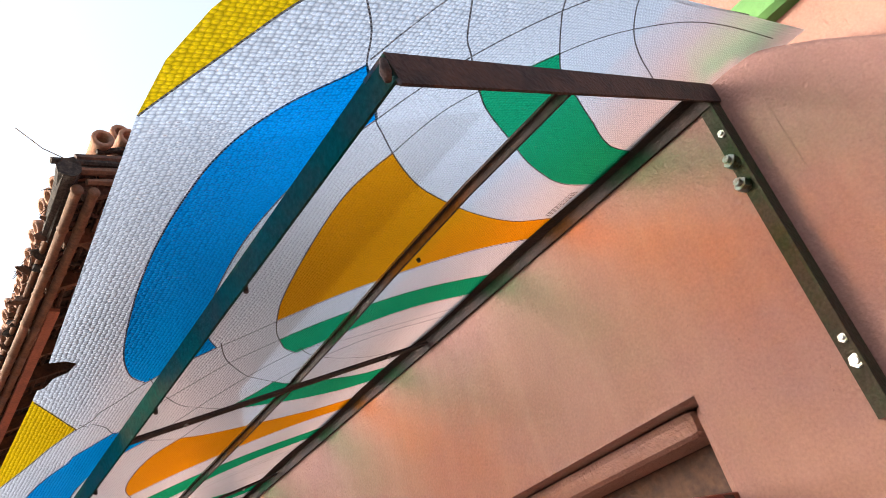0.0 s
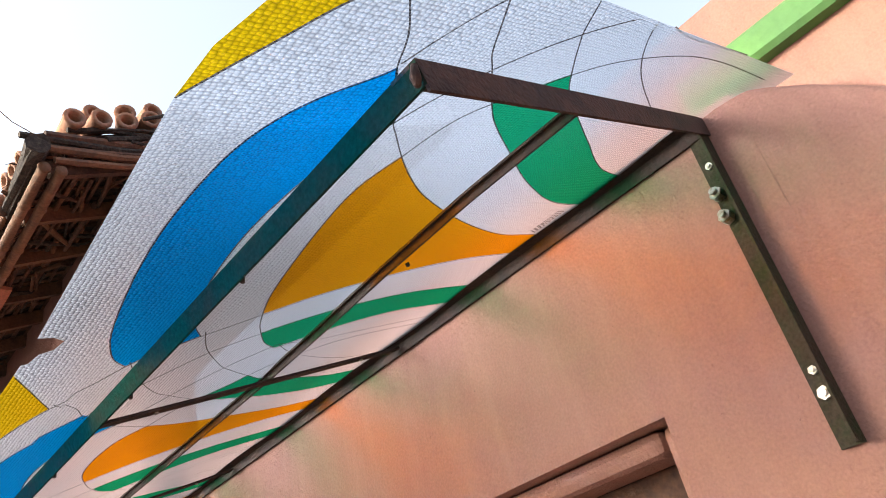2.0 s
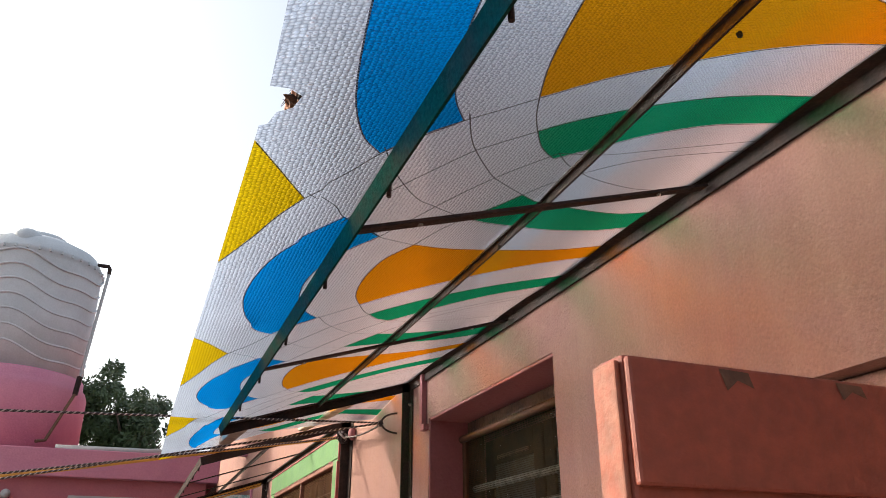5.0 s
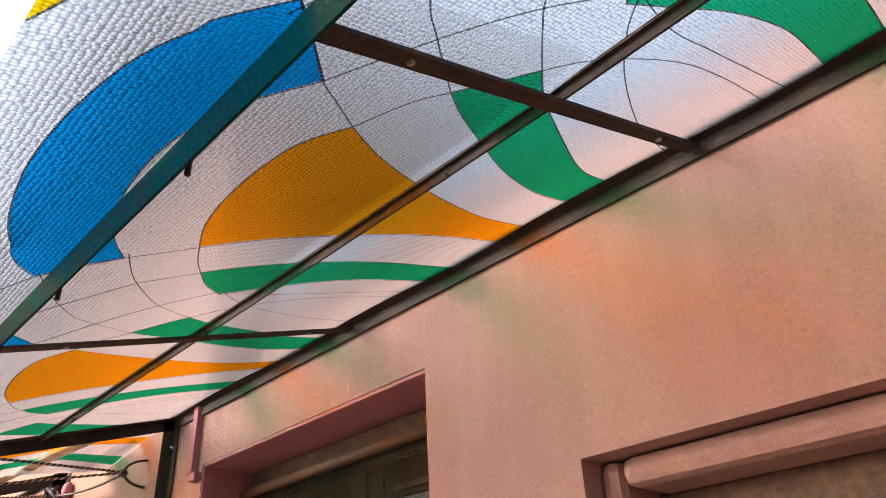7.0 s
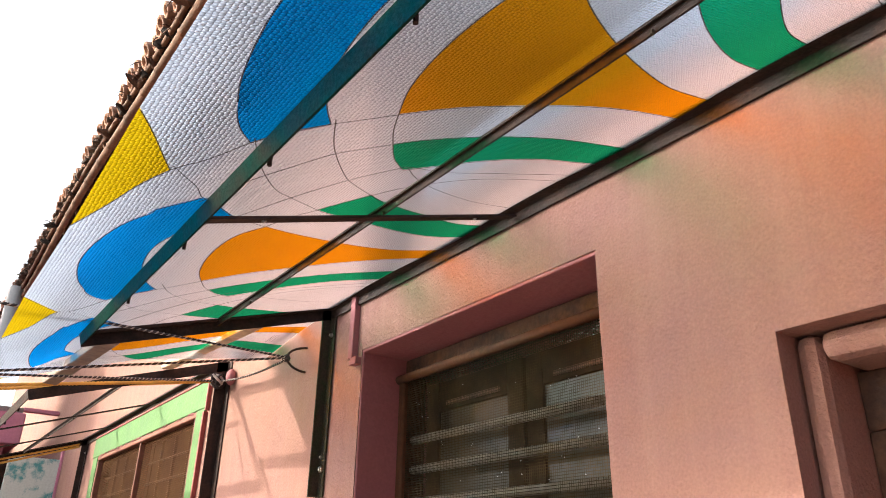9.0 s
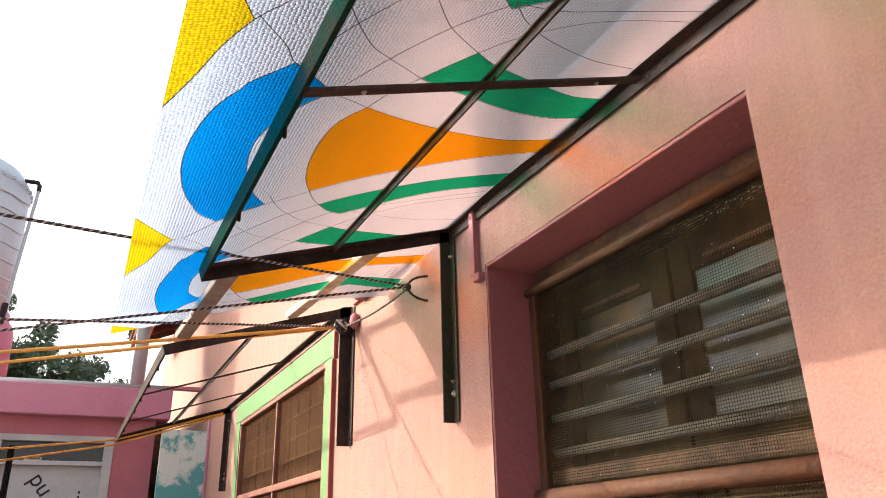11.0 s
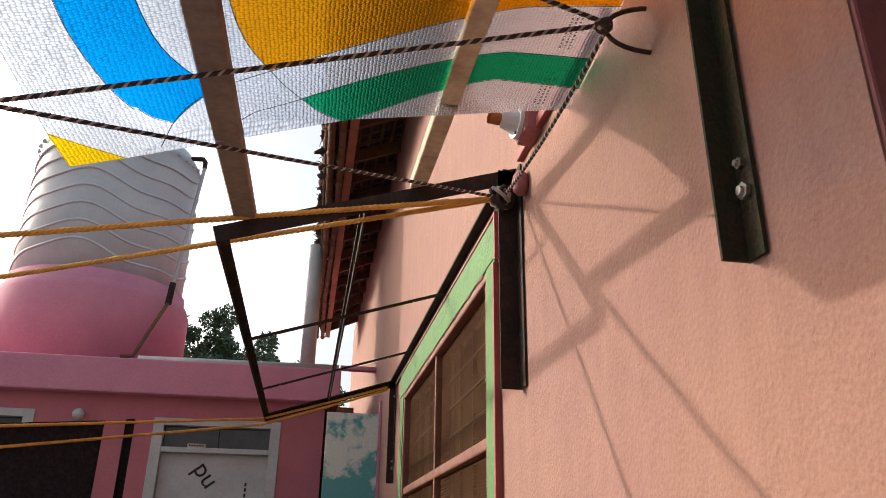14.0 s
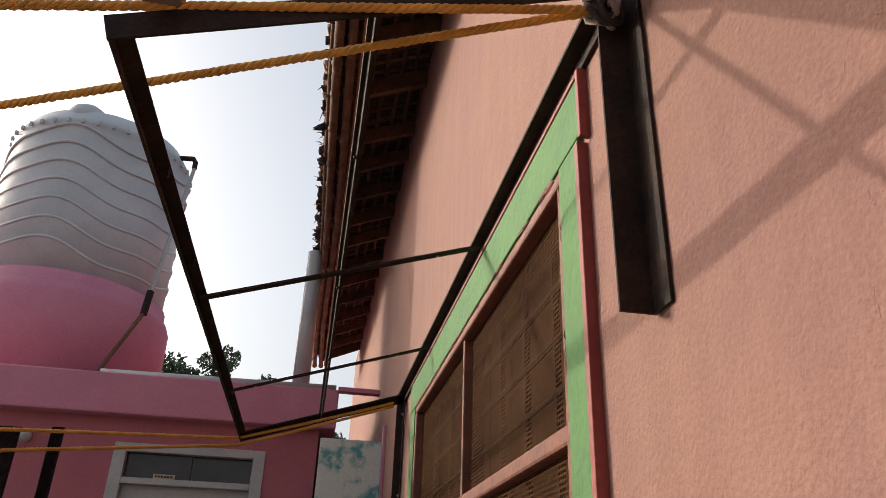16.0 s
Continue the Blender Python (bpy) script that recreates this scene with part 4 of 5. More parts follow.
    for k in range(14):
        x = x0 + rnd.uniform(0.12, 0.6)
        p = Vector((x, ya - 0.06 + rnd.uniform(0, 0.15), z(x) + rnd.uniform(0.04, 0.2)))
        a = rnd.gauss(0.36, 0.12)
        part("gable_stick", tube([p, p + Vector((0.2 * math.cos(a), rnd.uniform(-0.02, 0.03), 0.2 * math.sin(a))), p + Vector((0.42 * math.cos(a), 0.02, 0.36 * math.sin(a)))], rnd.uniform(0.008, 0.02), 6), rnd.choice((CHARRED, OLD_WOOD, CHARRED)), th)
    # Crooked sticks and split bamboo stuffed under the deck near the gable
    for k in range(46):
        x, y = x0 + rnd.uniform(0.08, 0.5), ya + rnd.uniform(0.0, 1.7)
        a, l = rnd.choice((rnd.gauss(1.57, 0.22), rnd.gauss(0.1, 0.3))), rnd.uniform(0.18, 0.55)
        p = Vector((x, y, z(x) + rnd.uniform(-0.02, 0.045)))
        q = Vector((min(-0.02, x + l * math.cos(a)), max(ya - 0.03, y + l * math.sin(a)), 0))
        q.z = z(q.x) + rnd.uniform(-0.03, 0.045)
        mid = p.lerp(q, 0.5) + Vector((rnd.uniform(-0.015, 0.015), rnd.uniform(-0.015, 0.015), -0.006))
        r = rnd.uniform(0.005, 0.017)
        part("stick", tube([p, mid, q], [r, r * 1.05, r * 0.8], 6), rnd.choice((BAMBOO, OLD_WOOD, OLD_WOOD, CHARRED)), th)
    # Hollow clay tiles: one mesh for the eave row, one for the gable
    def pot(r, long):
        bm = bmesh.new()
        prof = [(r * 0.62, 0.0), (r, 0.0), (r * 1.04, 0.012), (r * 0.95, 0.03), (r * 0.85, long), (r * 0.66, long)]
        rings = [[bm.verts.new((d, q * math.cos(2 * math.pi * s / 12), q * math.sin(2 * math.pi * s / 12))) for s in range(12)] for q, d in prof]
        for a, b in list(zip(rings, rings[1:])) + [(rings[-1], rings[0])]:
            for s in range(12):
                bm.faces.new((a[s], a[(s + 1) % 12], b[(s + 1) % 12], b[s]))
        return mesh_of("tile", bm, CLAY, True)
    eave, gable = pot(0.045, 0.26), pot(0.056, 0.22)
    def place(me, x, y, zz, ry, rz):
        ob = new("tile", me)
        ob.matrix_world = pose(x, y, zz, 0, ry, rz)
        settle(ob, th)
        ob.matrix_basis = pose(x, y, zz, 0, ry, rz)
    y = ya + 0.10
    while y < 11.5:
        place(eave, x0 - 0.035 + rnd.uniform(-0.02, 0.02), y, z0 + 0.105 + rnd.uniform(-0.012, 0.012), -22 + rnd.uniform(-6, 6), rnd.uniform(-7, 7))
        y += rnd.uniform(0.088, 0.105)
    y = ya + 0.14
    while y < 8.5:
        place(eave, x0 + 0.07 + rnd.uniform(-0.03, 0.03), y, z0 + 0.19 + rnd.uniform(-0.01, 0.01), -22 + rnd.uniform(-6, 6), rnd.uniform(-7, 7))
        y += rnd.uniform(0.10, 0.125)
    for k in range(6):
        x = x0 + 0.15 + k * 0.135
        place(gable, x, ya - 0.035 + rnd.uniform(-0.03, 0.03), z(x) + 0.20 + rnd.uniform(-0.01, 0.02), 0, 90 + rnd.uniform(-10, 10))
    for k in range(4):
        x = x0 + 0.26 + k * 0.16
        place(gable, x, ya + 0.02, z(x) + 0.30 + rnd.uniform(-0.02, 0.01), 0, 90 + rnd.uniform(-25, 25))
    # Ragged tile edges and straw along the eave
    bm = bmesh.new()
    for k in range(420):
        y = rnd.uniform(ya, yb)
        x = x0 + rnd.uniform(-0.05, 0.06)
        d = Vector((rnd.uniform(-0.7, 0.1), rnd.uniform(-1, 1), rnd.uniform(-0.6, 0.25))) * rnd.uniform(0.03, 0.10)
        p = Vector((x, y, z(x) + 0.05 + rnd.uniform(-0.03, 0.06)))
        tube([p, p + d * 0.5 + Vector((0, 0, 0.008)), p + d], [0.004, 0.0035, 0.001], 4, bm, False)
    straw = part("straw", bm, OLD_WOOD, th, "loose straw and broken bits in the eave")
    straw["kind"] = "stuff"
    bm = bmesh.new()
    for k in range(260):
        y = rnd.uniform(ya + 2.5, yb)
        x = x0 + rnd.uniform(-0.03, 0.02)
        bmesh.ops.create_cube(bm, size=1.0, matrix=pose(x, y, z(x) + 0.075 + rnd.uniform(-0.02, 0.03), rnd.uniform(-20, 20), -20 + rnd.uniform(-15, 15), rnd.uniform(-25, 25)) @ Matrix.Diagonal((rnd.uniform(0.05, 0.09), rnd.uniform(0.03, 0.07), 0.012, 1)))
    chips = part("broken_tile", bm, CLAY_DARK, th, "broken dark tile edges")
    chips["kind"] = "stuff"
    # Charred thatch ends jutting from the eave
    for k in range(30):
        y = ya + 0.35 + k * 0.16 + rnd.uniform(-0.05, 0.05)
        p = Vector((x0 + rnd.uniform(-0.01, 0.04), y, z0 + rnd.uniform(-0.01, 0.05)))
        d = Vector((rnd.uniform(-1, -0.4), rnd.uniform(-0.9, 0.3), rnd.uniform(-0.35, 0.2))) * rnd.uniform(0.05, 0.10)
        bm = tube([p - d * 0.6, p, p + d * 0.6, p + d], [0.020, 0.026, 0.020, 0.006], 7)
        for v in bm.verts:
            v.co += Vector((rnd.uniform(-1, 1), rnd.uniform(-1, 1), rnd.uniform(-1, 1))) * 0.009
        part("thatch_end", bm, rnd.choice((CHARRED, CHARRED, OLD_WOOD)), th)
    # Tie wires
    for k in range(7):
        y = ya + 0.03 + k * 0.33
        pts = [(x0 + 0.06 + 0.07 * math.cos(a), y + 0.01 * math.sin(3 * a), z0 + 0.06 + 0.09 * math.sin(a)) for a in [q * math.pi / 5 for q in range(11)]]
        part("tie_wire", tube(pts, 0.0028, 5, cap=False), WIRE_TAN, th)
    part("loose_wire", tube([(x0, ya - 0.08, z0 + 0.04), (x0 - 0.14, ya - 0.10, z0 + 0.08), (x0 - 0.26, ya - 0.12, z0 + 0.16)], 0.002, 4), WIRE_TAN, th)


tile_roof()


# ---- far block with the water tank ----
def far_block():
    th = thing("flat_roofed_block", "small pink flat-roofed block with a jutting roof slab", "building", (-2.5, 9.6, GROUND))
    wy = 9.52
    for lo, hi in (((-7.0, wy, GROUND), (-2.62, wy + 0.2, 1.4)), ((-7.0, wy, 1.4), (-3.5, wy + 0.2, 2.40)), ((-2.62, wy, GROUND), (-1.74, wy + 0.2, 2.40)),
                   ((-3.5, wy, 2.26), (-2.62, wy + 0.2, 2.40)), ((-1.74, wy, 2.235), (-0.76, wy + 0.2, 2.40)), ((-0.76, wy, GROUND), (-0.42, wy + 0.2, 2.40)),
                   ((-0.62, wy + 0.2, GROUND), (-0.42, wy + 3.5, 2.40)), ((-7.0, wy + 3.3, GROUND), (-0.62, wy + 3.5, 2.40))):
        # Walls carry the slab's shade in their darker pink.
        part("wall", box(lo, hi), LILAC_SHADED, th)
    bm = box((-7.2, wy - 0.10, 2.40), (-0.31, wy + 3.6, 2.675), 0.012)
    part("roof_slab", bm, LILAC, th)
    d = part("door", box((-1.66, wy + 0.05, GROUND), (-0.84, wy + 0.09, 1.975), 0.004), WHITE_PVC, th, "white plastic door")
    for a, b in (((-1.74, GROUND), (-1.66, 2.235)), ((-0.84, GROUND), (-0.76, 2.235)), ((-1.66, 2.18), (-0.84, 2.235)), ((-1.66, 1.975), (-0.84, 2.015))):
        part("door_frame", box((a[0], wy - 0.01, a[1]), (b[0], wy + 0.10, b[1]), 0.004), WHITE_PVC, th)
    part("transom", box((-1.66, wy + 0.05, 2.015), (-1.24, wy + 0.06, 2.18)), DARK_GLASS, th)
    part("transom", box((-1.235, wy + 0.06, 2.015), (-0.84, wy + 0.07, 2.18)), DARK_GLASS, th)
    tag = part("sticker", box((-1.47, wy + 0.036, 2.02), (-1.33, wy + 0.046, 2.05)), BATTEN, th, "small cream sticker with fine print")
    for k in range(6):
        mark = part("sticker_mark", box((-1.46 + k * 0.02, wy + 0.033, 2.029), (-1.447 + k * 0.02, wy + 0.0355, 2.041)), CLOTH, th)
        settle(mark, tag)
    # Two stencilled letters that show, and a strip of small print too fine to read
    word = bpy.data.curves.new("door_mark", 'FONT')
    word.body, word.size, word.extrude = "pu", 0.2, 0.001
    shape = new("door_mark", word)
    me = bpy.data.meshes.new_from_object(shape)
    bpy.data.objects.remove(shape)
    me.transform(Matrix.Translation((-1.41, wy + 0.047, 1.857)) @ Matrix.Rotation(radians(-52), 4, 'Y').inverted() @ Matrix.Rotation(radians(90), 4, 'X'))
    me.materials.append(CLOTH)
    settle(new("door_mark", me), d)
    for k in range(5):
        m = part("door_mark", box((-1.0, wy + 0.044, 1.74 - k * 0.04), (-0.985, wy + 0.049, 1.765 - k * 0.04)), CLOTH, th)
        settle(m, d)
    part("window", box((-3.42, wy + 0.06, 1.46), (-2.70, wy + 0.07, 2.20)), DARK_GLASS, th)
    for a, b in (((-3.5, 1.4), (-3.42, 2.26)), ((-2.70, 1.4), (-2.62, 2.26)), ((-3.42, 1.4), (-2.70, 1.46)), ((-3.42, 2.20), (-2.70, 2.26))):
        part("window_frame", box((a[0], wy - 0.01, a[1]), (b[0], wy + 0.08, b[1]), 0.004), WHITE_PVC, th)
    th.location.z -= 0.03
    lamp = thing("globe_lamp", "small white globe lamp fixed under the slab", "lamp", (-2.29, 9.47, 2.19))
    bm = bmesh.new()
    bmesh.ops.create_uvsphere(bm, u_segments=16, v_segments=10, radius=0.045, matrix=Matrix.Translation((-2.29, 9.46, 2.195)))
    part("globe", bm, WHITE_PVC, lamp, smooth=True)
    part("holder", tube([(-2.29, 9.50, 2.195), (-2.29, 9.526, 2.195)], 0.03, 12), WHITE_PVC, lamp)


far_block()


def lathe(profile, cx, cy, sides=48, bm=None):
    bm = bm or bmesh.new()
    rings = [[bm.verts.new((cx + r * math.cos(2 * math.pi * s / sides), cy + r * math.sin(2 * math.pi * s / sides), z)) for s in range(sides)] for r, z in profile]
    for a, b in zip(rings, rings[1:]):
        for s in range(sides):
            bm.faces.new((a[s], a[(s + 1) % sides], b[(s + 1) % sides], b[s]))
    bm.faces.new(rings[0][::-1])
    bm.faces.new(rings[-1])
    return bm


CX, CY = -2.73, 10.85
solo("round_plinth", lathe([(0.90, 2.643), (0.89, 3.41), (0.865, 3.48), (0.83, 3.51), (0.825, 3.605), (0.70, 3.61)], CX, CY), LILAC, "pink plastered round plinth on the block's roof", "plinth", smooth=True)
th = thing("water_tank", "large grey-white plastic water tank with wavy ribs on a pink plinth", "water tank", (CX, CY, 3.63))
part("body", lathe([(0.74, 3.632), (0.745, 4.2), (0.735, 4.75), (0.74, 4.80), (0.75, 4.82), (0.74, 4.85), (0.66, 4.97), (0.45, 5.07), (0.30, 5.10)], CX, CY, 64), TANK_GREY, th, smooth=True)
part("lid", lathe([(0.30, 5.06), (0.30, 5.16), (0.27, 5.19), (0.1, 5.20)], CX, CY + 0.05, 32), TANK_GREY, th, smooth=True)
part("inlet_dome", lathe([(0.17, 4.80), (0.17, 4.96), (0.145, 5.02), (0.09, 5.06), (0.03, 5.075)], CX - 0.06, CY - 0.52, 28), TANK_GREY, th, smooth=True)
for k in range(7):
    zc = 3.78 + k * 0.155
    pts = []
    for q in range(73):
        a = 2 * math.pi * q / 72
        pts.append((CX + 0.744 * math.cos(a), CY + 0.744 * math.sin(a), zc + 0.07 * math.sin(3 * a + 0.6) + 0.02 * math.sin(7 * a)))
    part("rib", tube(pts, 0.012, 6, cap=False), TANK_GREY, th, smooth=True)
for k in range(40):
    a = 2 * math.pi * k / 40
    part("rim_lug", box((CX + 0.752 * math.cos(a) - 0.012, CY + 0.752 * math.sin(a) - 0.012, 4.80), (CX + 0.752 * math.cos(a) + 0.012, CY + 0.752 * math.sin(a) + 0.012, 4.835), 0.003), TANK_GREY, th)
px, py = CX + 0.70, CY - 0.20
part("pipe_elbow", tube([(px - 0.02, py, 4.90), (px + 0.10, py - 0.03, 4.89), (px + 0.12, py - 0.03, 4.86), (px + 0.12, py - 0.03, 4.80)], 0.022, 8), IRON, th)
part("pipe", tube([(px + 0.12, py - 0.03, 4.80), (px + 0.06, py - 0.34, 3.55)], 0.017, 8), WHITE_PVC, th)
part("valve", tube([(px + 0.06, py - 0.34, 3.60), (px + 0.05, py - 0.36, 3.42)], 0.028, 8), IRON, th)
part("pipe", tube([(px + 0.05, py - 0.36, 3.43), (px - 0.12, py - 0.55, 2.95), (px - 0.2, py - 0.6, 2.93)], 0.016, 8), WIRE_TAN, th)
th.location.z = 3.61
th.scale = (1.07, 1.07, 1.18)

# ---- white standing pipe by the eave, painted gate, small ledge ----
solo("standing_pipe", tube([(-0.60, 10.1, 2.64), (-0.60, 10.1, 4.0)], 0.068, 20), WHITE_PVC, "tall white drain pipe standing on the roof slab", "pipe", smooth=True)
th = thing("painted_panel", "teal and white painted panel standing beyond the window", "panel", (-0.1, 8.6, 1.0))
part("panel", box((-0.41, 9.0, GROUND), (-0.02, 9.04, 2.22), 0.004), TEAL_PAINT, th)
part("panel_frame", box((-0.02, 8.985, GROUND), (0.0, 9.045, 2.32), 0.003), LILAC, th)
solo("roof_pipe", tube([(-1.95, 9.56, 2.67), (-0.33, 9.55, 2.68)], 0.03, 12), WHITE_PVC, "grey-white pipe lying along the edge of the roof slab", "pipe", smooth=True)
solo("small_ledge", box((-0.31, 9.70, 2.25), (0.003, 9.78, 2.285), 0.004), LILAC, "small pink plaster ledge on the wall", "ledge")
solo("small_ledge", box((-0.31, 9.70, 2.71), (0.003, 9.78, 2.745), 0.004), LILAC, "small pink plaster ledge on the wall", "ledge")
solo("yard_fence", box((-0.42, 12.9, GROUND), (0.0, 12.94, 2.95), 0.004), OLD_WOOD, "dark weathered board fence closing the gap", "fence")


# ---- ropes, hooks and washing ----
def sag(a, b, drop, n=24):
    a, b = Vector(a), Vector(b)
    return [a.lerp(b, k / n) - Vector((0, 0, drop * 4 * (k / n) * (1 - k / n))) for k in range(n + 1)]


def path_at(pts, s):
    k = min(int(s), len(pts) - 2)
    return pts[k].lerp(pts[k + 1], s - k)


def rope(pts, r, mats, label, turn, group):
    """A laid rope: strands wound round one another."""
    th = thing("rope", label, "rope", pts[0], group)
    long = sum((q - p).length for p, q in zip(pts, pts[1:]))
    n = max(30, int(long / turn * 7))
    for k, m in enumerate(mats):
        line, up = [], Vector((0, 0, 1))
        for q in range(n + 1):
            s = q / n * (len(pts) - 1)
            p = path_at(pts, s)
            way = (path_at(pts, min(s + 0.1, len(pts) - 1)) - path_at(pts, max(s - 0.1, 0))).normalized()
            side = way.cross(up).normalized()
            over = side.cross(way)
            a = 2 * math.pi * (q / n * long / turn + k / len(mats))
            line.append(p + (side * math.cos(a) + over * math.sin(a)) * r * 0.5)
        part("strand", tube(line, r * 0.62, 5), m, th, smooth=True)
    return th


HOOK, KNOT = Vector((-0.075, 4.290, 2.105)), Vector((-0.05, 5.125, 2.176))
def reach(a, d, x):
    d = Vector(d)
    return a + d * ((x - a.x) / d.x)


dark = (ROPE_DARK, ROPE_PALE, ROPE_DARK)
rope(sag(HOOK, reach(HOOK, (-0.918, -0.382, -0.109), -3.6), 0.0), 0.0043, dark, "dark speckled washing line tied to an iron hook", 0.022, "washing lines")
rope(sag(HOOK, reach(HOOK, (-0.972, 0.147, -0.185), -2.6), 0.0), 0.0043, dark, "dark speckled washing line tied to an iron hook", 0.022, "washing lines")
rope(sag(KNOT, reach(KNOT, (-0.818, -0.536, -0.210), -2.6), 0.0), 0.0043, dark, "dark speckled washing line knotted at the awning leg", 0.022, "washing lines")
rope(sag(HOOK, KNOT, 0.02, 10), 0.0043, dark, "dark speckled rope between hook and knot", 0.022, "washing lines")
yellow = (ROPE_YELLOW, ROPE_YELLOW, ROPE_YELLOW)
rope(sag(KNOT, reach(KNOT, (-0.985, 0.024, -0.168), -3.4), 0.0), 0.0076, yellow, "twisted orange-yellow nylon rope knotted at the awning leg", 0.045, "yellow ropes")
rope(sag(KNOT, reach(KNOT, (-0.949, 0.288, -0.131), -3.4), 0.0), 0.0076, yellow, "twisted orange-yellow nylon rope knotted at the awning leg", 0.045, "yellow ropes")
CORNER, FARWALL = Vector((-0.822, 8.06, 2.0)), Vector((-0.06, 8.06, 2.235))
for dz in (0.0, -0.035):
    a = FARWALL + Vector((0, 0, dz * 0.5))
    b = CORNER + Vector((0, 0, dz))
    rope(sag(a, b, 0.004, 8) + sag(b, reach(b, (-0.643, -0.735, -0.165 + dz), -2.9), 0.0, 16)[1:], 0.0075, yellow, "yellow nylon washing line round the frame's corner", 0.045, "yellow ropes")

th = thing("wall_hook", "bent rusty iron ring hook set in the wall", "hook", (0, 4.296, 2.1))
pts = [(0.01 - 0.085 * math.sin(a), 4.296 + 0.012 * math.sin(a), 2.11 + 0.048 * math.cos(a)) for a in [q * math.pi / 14 for q in range(15)]]
part("ring", tube(pts, 0.0045, 8), IRON_RUST, th, smooth=True)
# Rope knots
rnd = random.Random(21)
for c, r, lab in ((KNOT, 0.029, "tangled rope knot on the awning leg"), (HOOK + Vector((-0.01, 0, -0.005)), 0.010, "small rope knot on the hook")):
    bm = bmesh.new()
    th = thing("rope_knot", lab, "knot", c)
    for k in range(9 if r > 0.02 else 4):
        ax = Vector((rnd.uniform(-1, 1), rnd.uniform(-1, 1), rnd.uniform(-1, 1))).normalized()
        u = ax.orthogonal().normalized()
        v = ax.cross(u)
        o = Vector((rnd.uniform(-1, 1), rnd.uniform(-1, 1), rnd.uniform(-1, 1))) * r * 0.35
        pts = [c + o + (u * math.cos(a) + v * math.sin(a)) * r * rnd.uniform(0.85, 1.05) for a in [q * math.pi / 6 for q in range(13)]]
        part("loop", tube(pts, 0.0058, 6), ROPE_PALE if k % 3 == 1 else ROPE_DARK, th, smooth=True)
bm = bmesh.new()
bmesh.ops.create_icosphere(bm, subdivisions=2, radius=0.03, matrix=Matrix.Translation((-0.02, 5.045, 2.185)) @ Matrix.Diagonal((0.8, 1, 1.3, 1)))
solo("plaster_lump", bm, PINK_DEEP, "pink plaster lump round the rope's ring", "plaster", smooth=True)


def hung_cloth(x0, x1, y, z, drop, label, mat):
    bm = bmesh.new()
    cols = 30
    grid = []
    for k in range(cols + 1):
        x = x0 + (x1 - x0) * k / cols
        yy = y + (x - x0) * 0.73 / 0.64
        col = []
        for j in range(13):
            q = j / 12
            fold = 0.018 * math.sin(k * 0.9 + 0.6 * math.sin(q * 3)) * (0.3 + q)
            col.append(bm.verts.new((x, yy + fold, z + 0.257 * (x - x0) + 0.012 - drop * q + 0.01 * math.sin(k * 0.5) * q)))
        grid.append(col)
    for a, b in zip(grid, grid[1:]):
        for j in range(12):
            bm.faces.new((a[j], a[j + 1], b[j + 1], b[j]))
    bmesh.ops.solidify(bm, geom=bm.faces[:], thickness=0.004)
    return solo("hung_cloth", bm, mat, label, "cloth", "washing on the line", smooth=True)


hung_cloth(-2.12, -1.535, 7.266 - 0.585 * 1.14, 1.822 - 0.585 * 0.257, 0.75, "dark cloth hung over the yellow washing line", CLOTH)
hung_cloth(-1.455, -1.42, 7.39 - 0.035 * 1.14, 1.845, 0.55, "narrow black strip of cloth on the washing line", CLOTH)


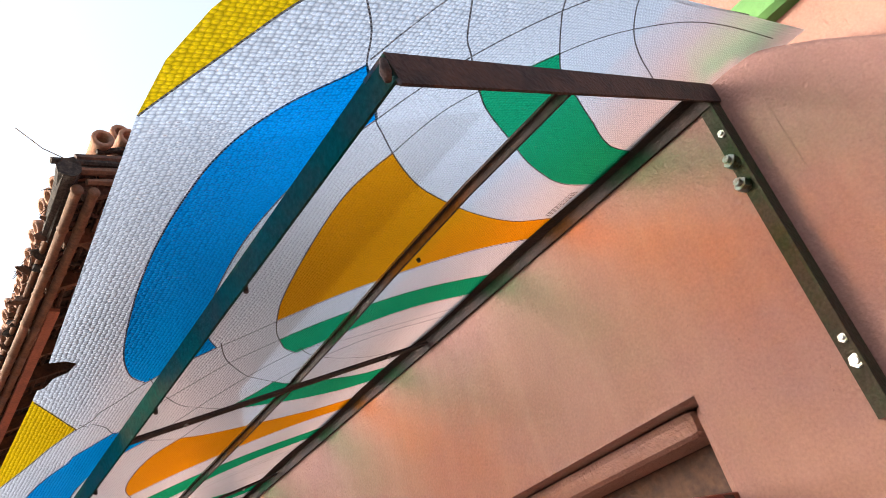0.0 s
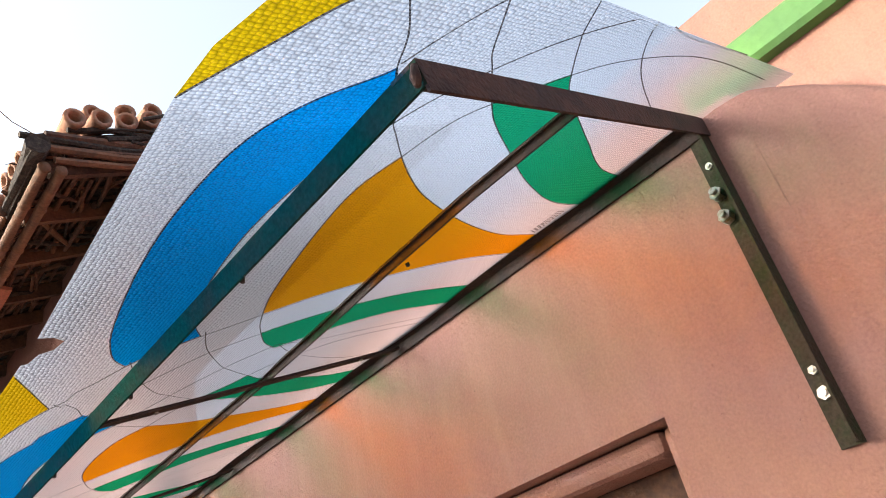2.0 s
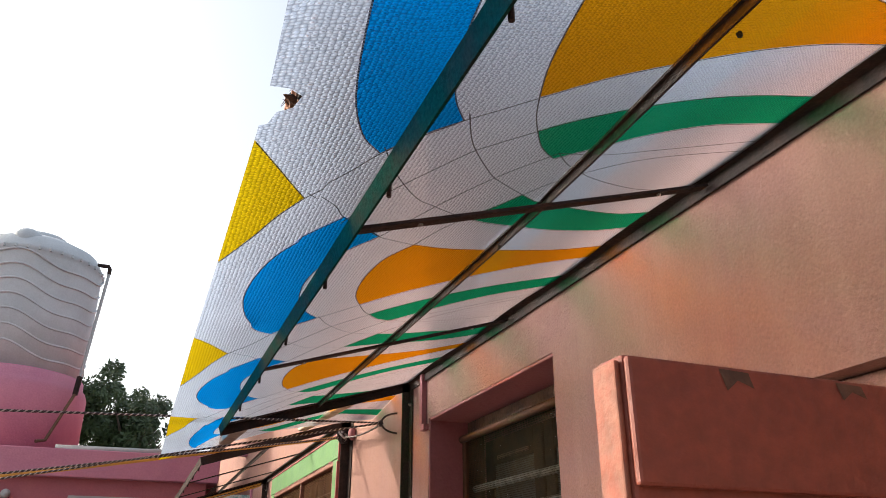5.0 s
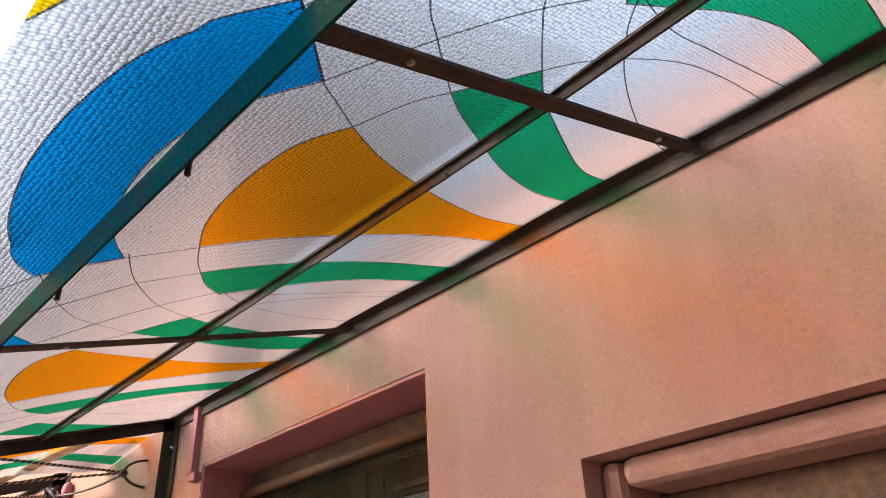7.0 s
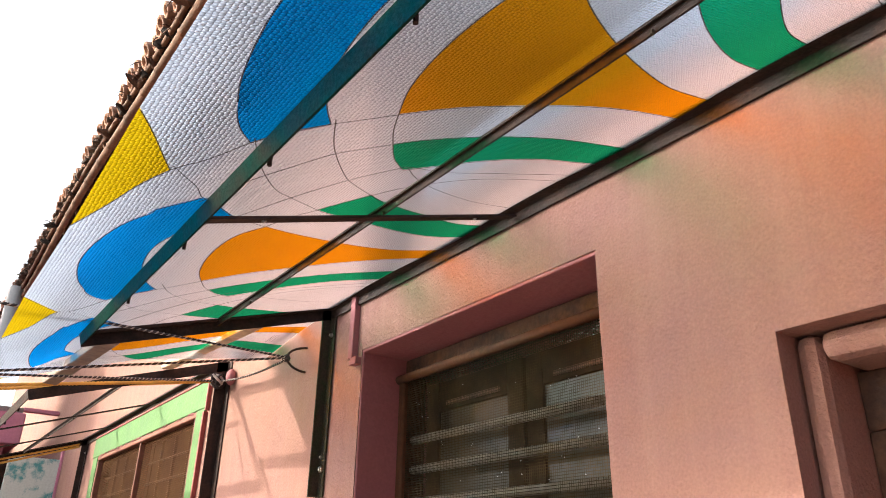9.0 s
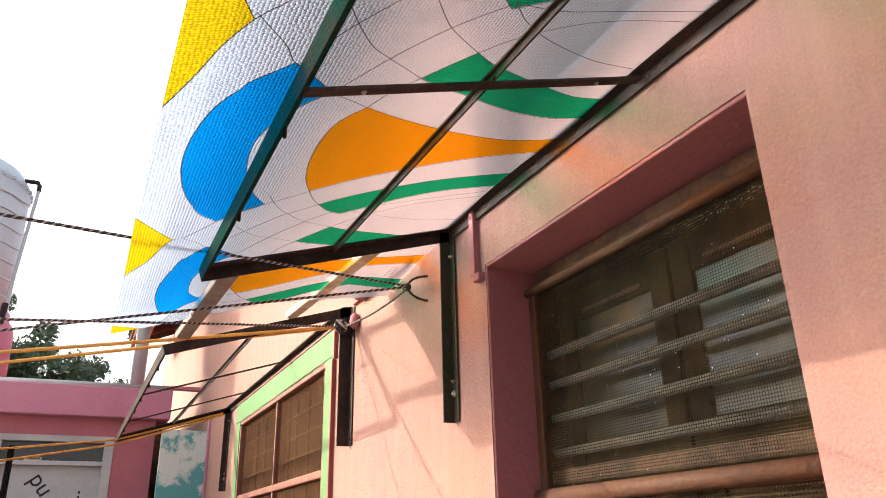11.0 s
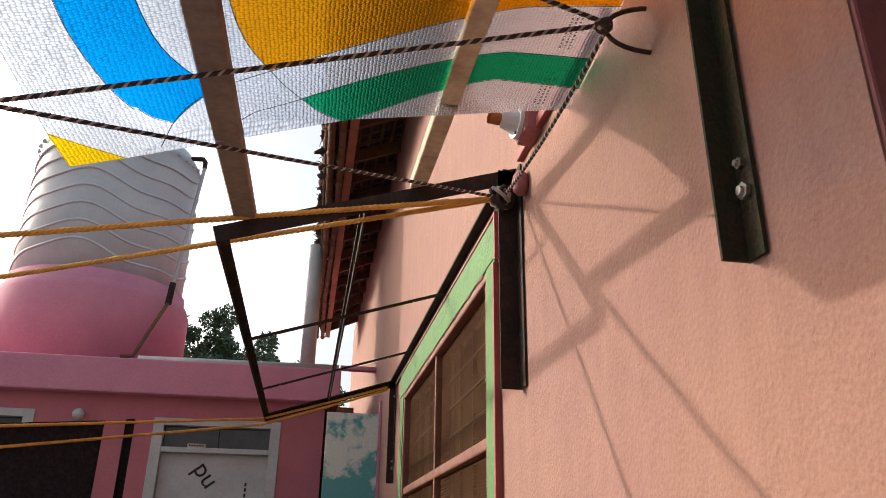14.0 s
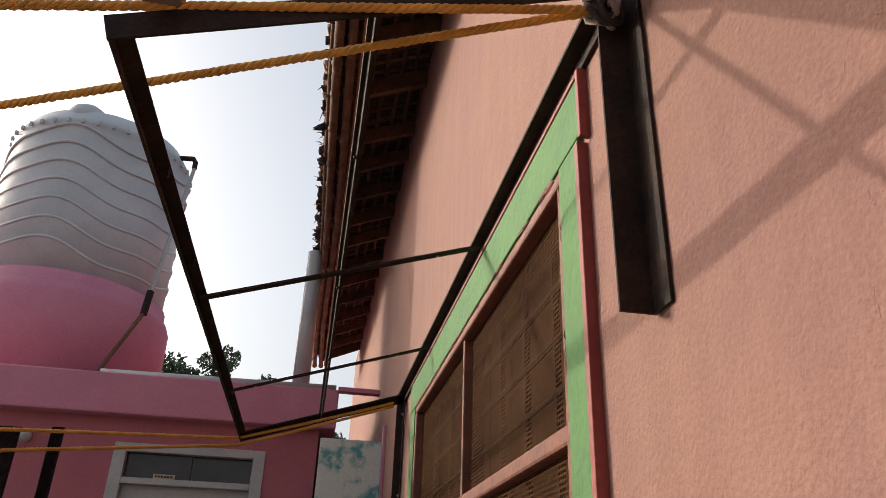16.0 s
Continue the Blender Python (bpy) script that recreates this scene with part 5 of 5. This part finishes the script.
# ---- far trees ----
def tree(x, y, h, r, seed):
    rnd = random.Random(seed)
    th = thing("tree", "dark leafy tree far behind the roofs", "tree", (x, y, GROUND), "far trees")
    part("trunk", tube([(x, y, GROUND), (x + 0.3, y, h * 0.4), (x + 0.1, y, h * 0.75)], [0.5, 0.35, 0.12], 8), BARK, th)
    for k in range(7):
        a = rnd.uniform(0, 6.28)
        part("limb", tube([(x + 0.2, y, h * 0.45 + k * 0.4), (x + math.cos(a) * r * 0.4, y + math.sin(a) * r * 0.4, h * 0.65 + k * 0.3), (x + math.cos(a) * r * 0.75, y + math.sin(a) * r * 0.75, h * 0.75 + k * 0.3)], [0.16, 0.1, 0.03], 6), BARK, th)
    verts, faces = [], []
    clumps = [Vector((rnd.gauss(0, 0.42) * r, rnd.gauss(0, 0.42) * r, h * 0.76 + rnd.gauss(0, 0.13) * h)) for _ in range(64)]
    for c in clumps:
        cr = rnd.uniform(0.16, 0.30) * r
        for _ in range(240):
            d = Vector((rnd.gauss(0, 1), rnd.gauss(0, 1), rnd.gauss(0, 0.8))).normalized() * cr * rnd.uniform(0.5, 1.05)
            p = Vector((x, y, 0)) + c + d
            u = Vector((rnd.uniform(-1, 1), rnd.uniform(-1, 1), rnd.uniform(-1, 1))).normalized()
            v = u.orthogonal().normalized()
            s = rnd.uniform(0.08, 0.19)
            i = len(verts)
            verts.extend(tuple(p + q) for q in (u * s, v * s * 0.5, -u * s, -v * s * 0.5))
            faces.append((i, i + 1, i + 2, i + 3))
    me = bpy.data.meshes.new("crown")
    me.from_pydata(verts, [], faces)
    me.materials.append(LEAF)
    ob = new("crown", me)
    settle(ob, th)
    ob["kind"] = "stuff"


for x, y, h, r, s in ((-5.6, 45, 13.2, 3.0, 1), (-1.9, 46, 10.6, 2.4, 2), (-9.6, 44, 12.0, 3.0, 3), (-14.0, 46, 13.0, 3.4, 4), (-2.6, 60, 12.4, 3.0, 5)):
    tree(x, y, h, r, s)

# Plain houses close the lane on its far side and behind.
th = thing("house_row", "plain plastered houses across the lane", "house", (-17, 0, GROUND))
part("wall", box((-17.0, -10.0, GROUND), (-16.6, 7.5, 2.4)), PINK, th)
part("roof", prism([(-17.6, 2.35), (-16.3, 2.35), (-17.0, 2.9)], "y", -10.2, 7.7), CLAY, th)
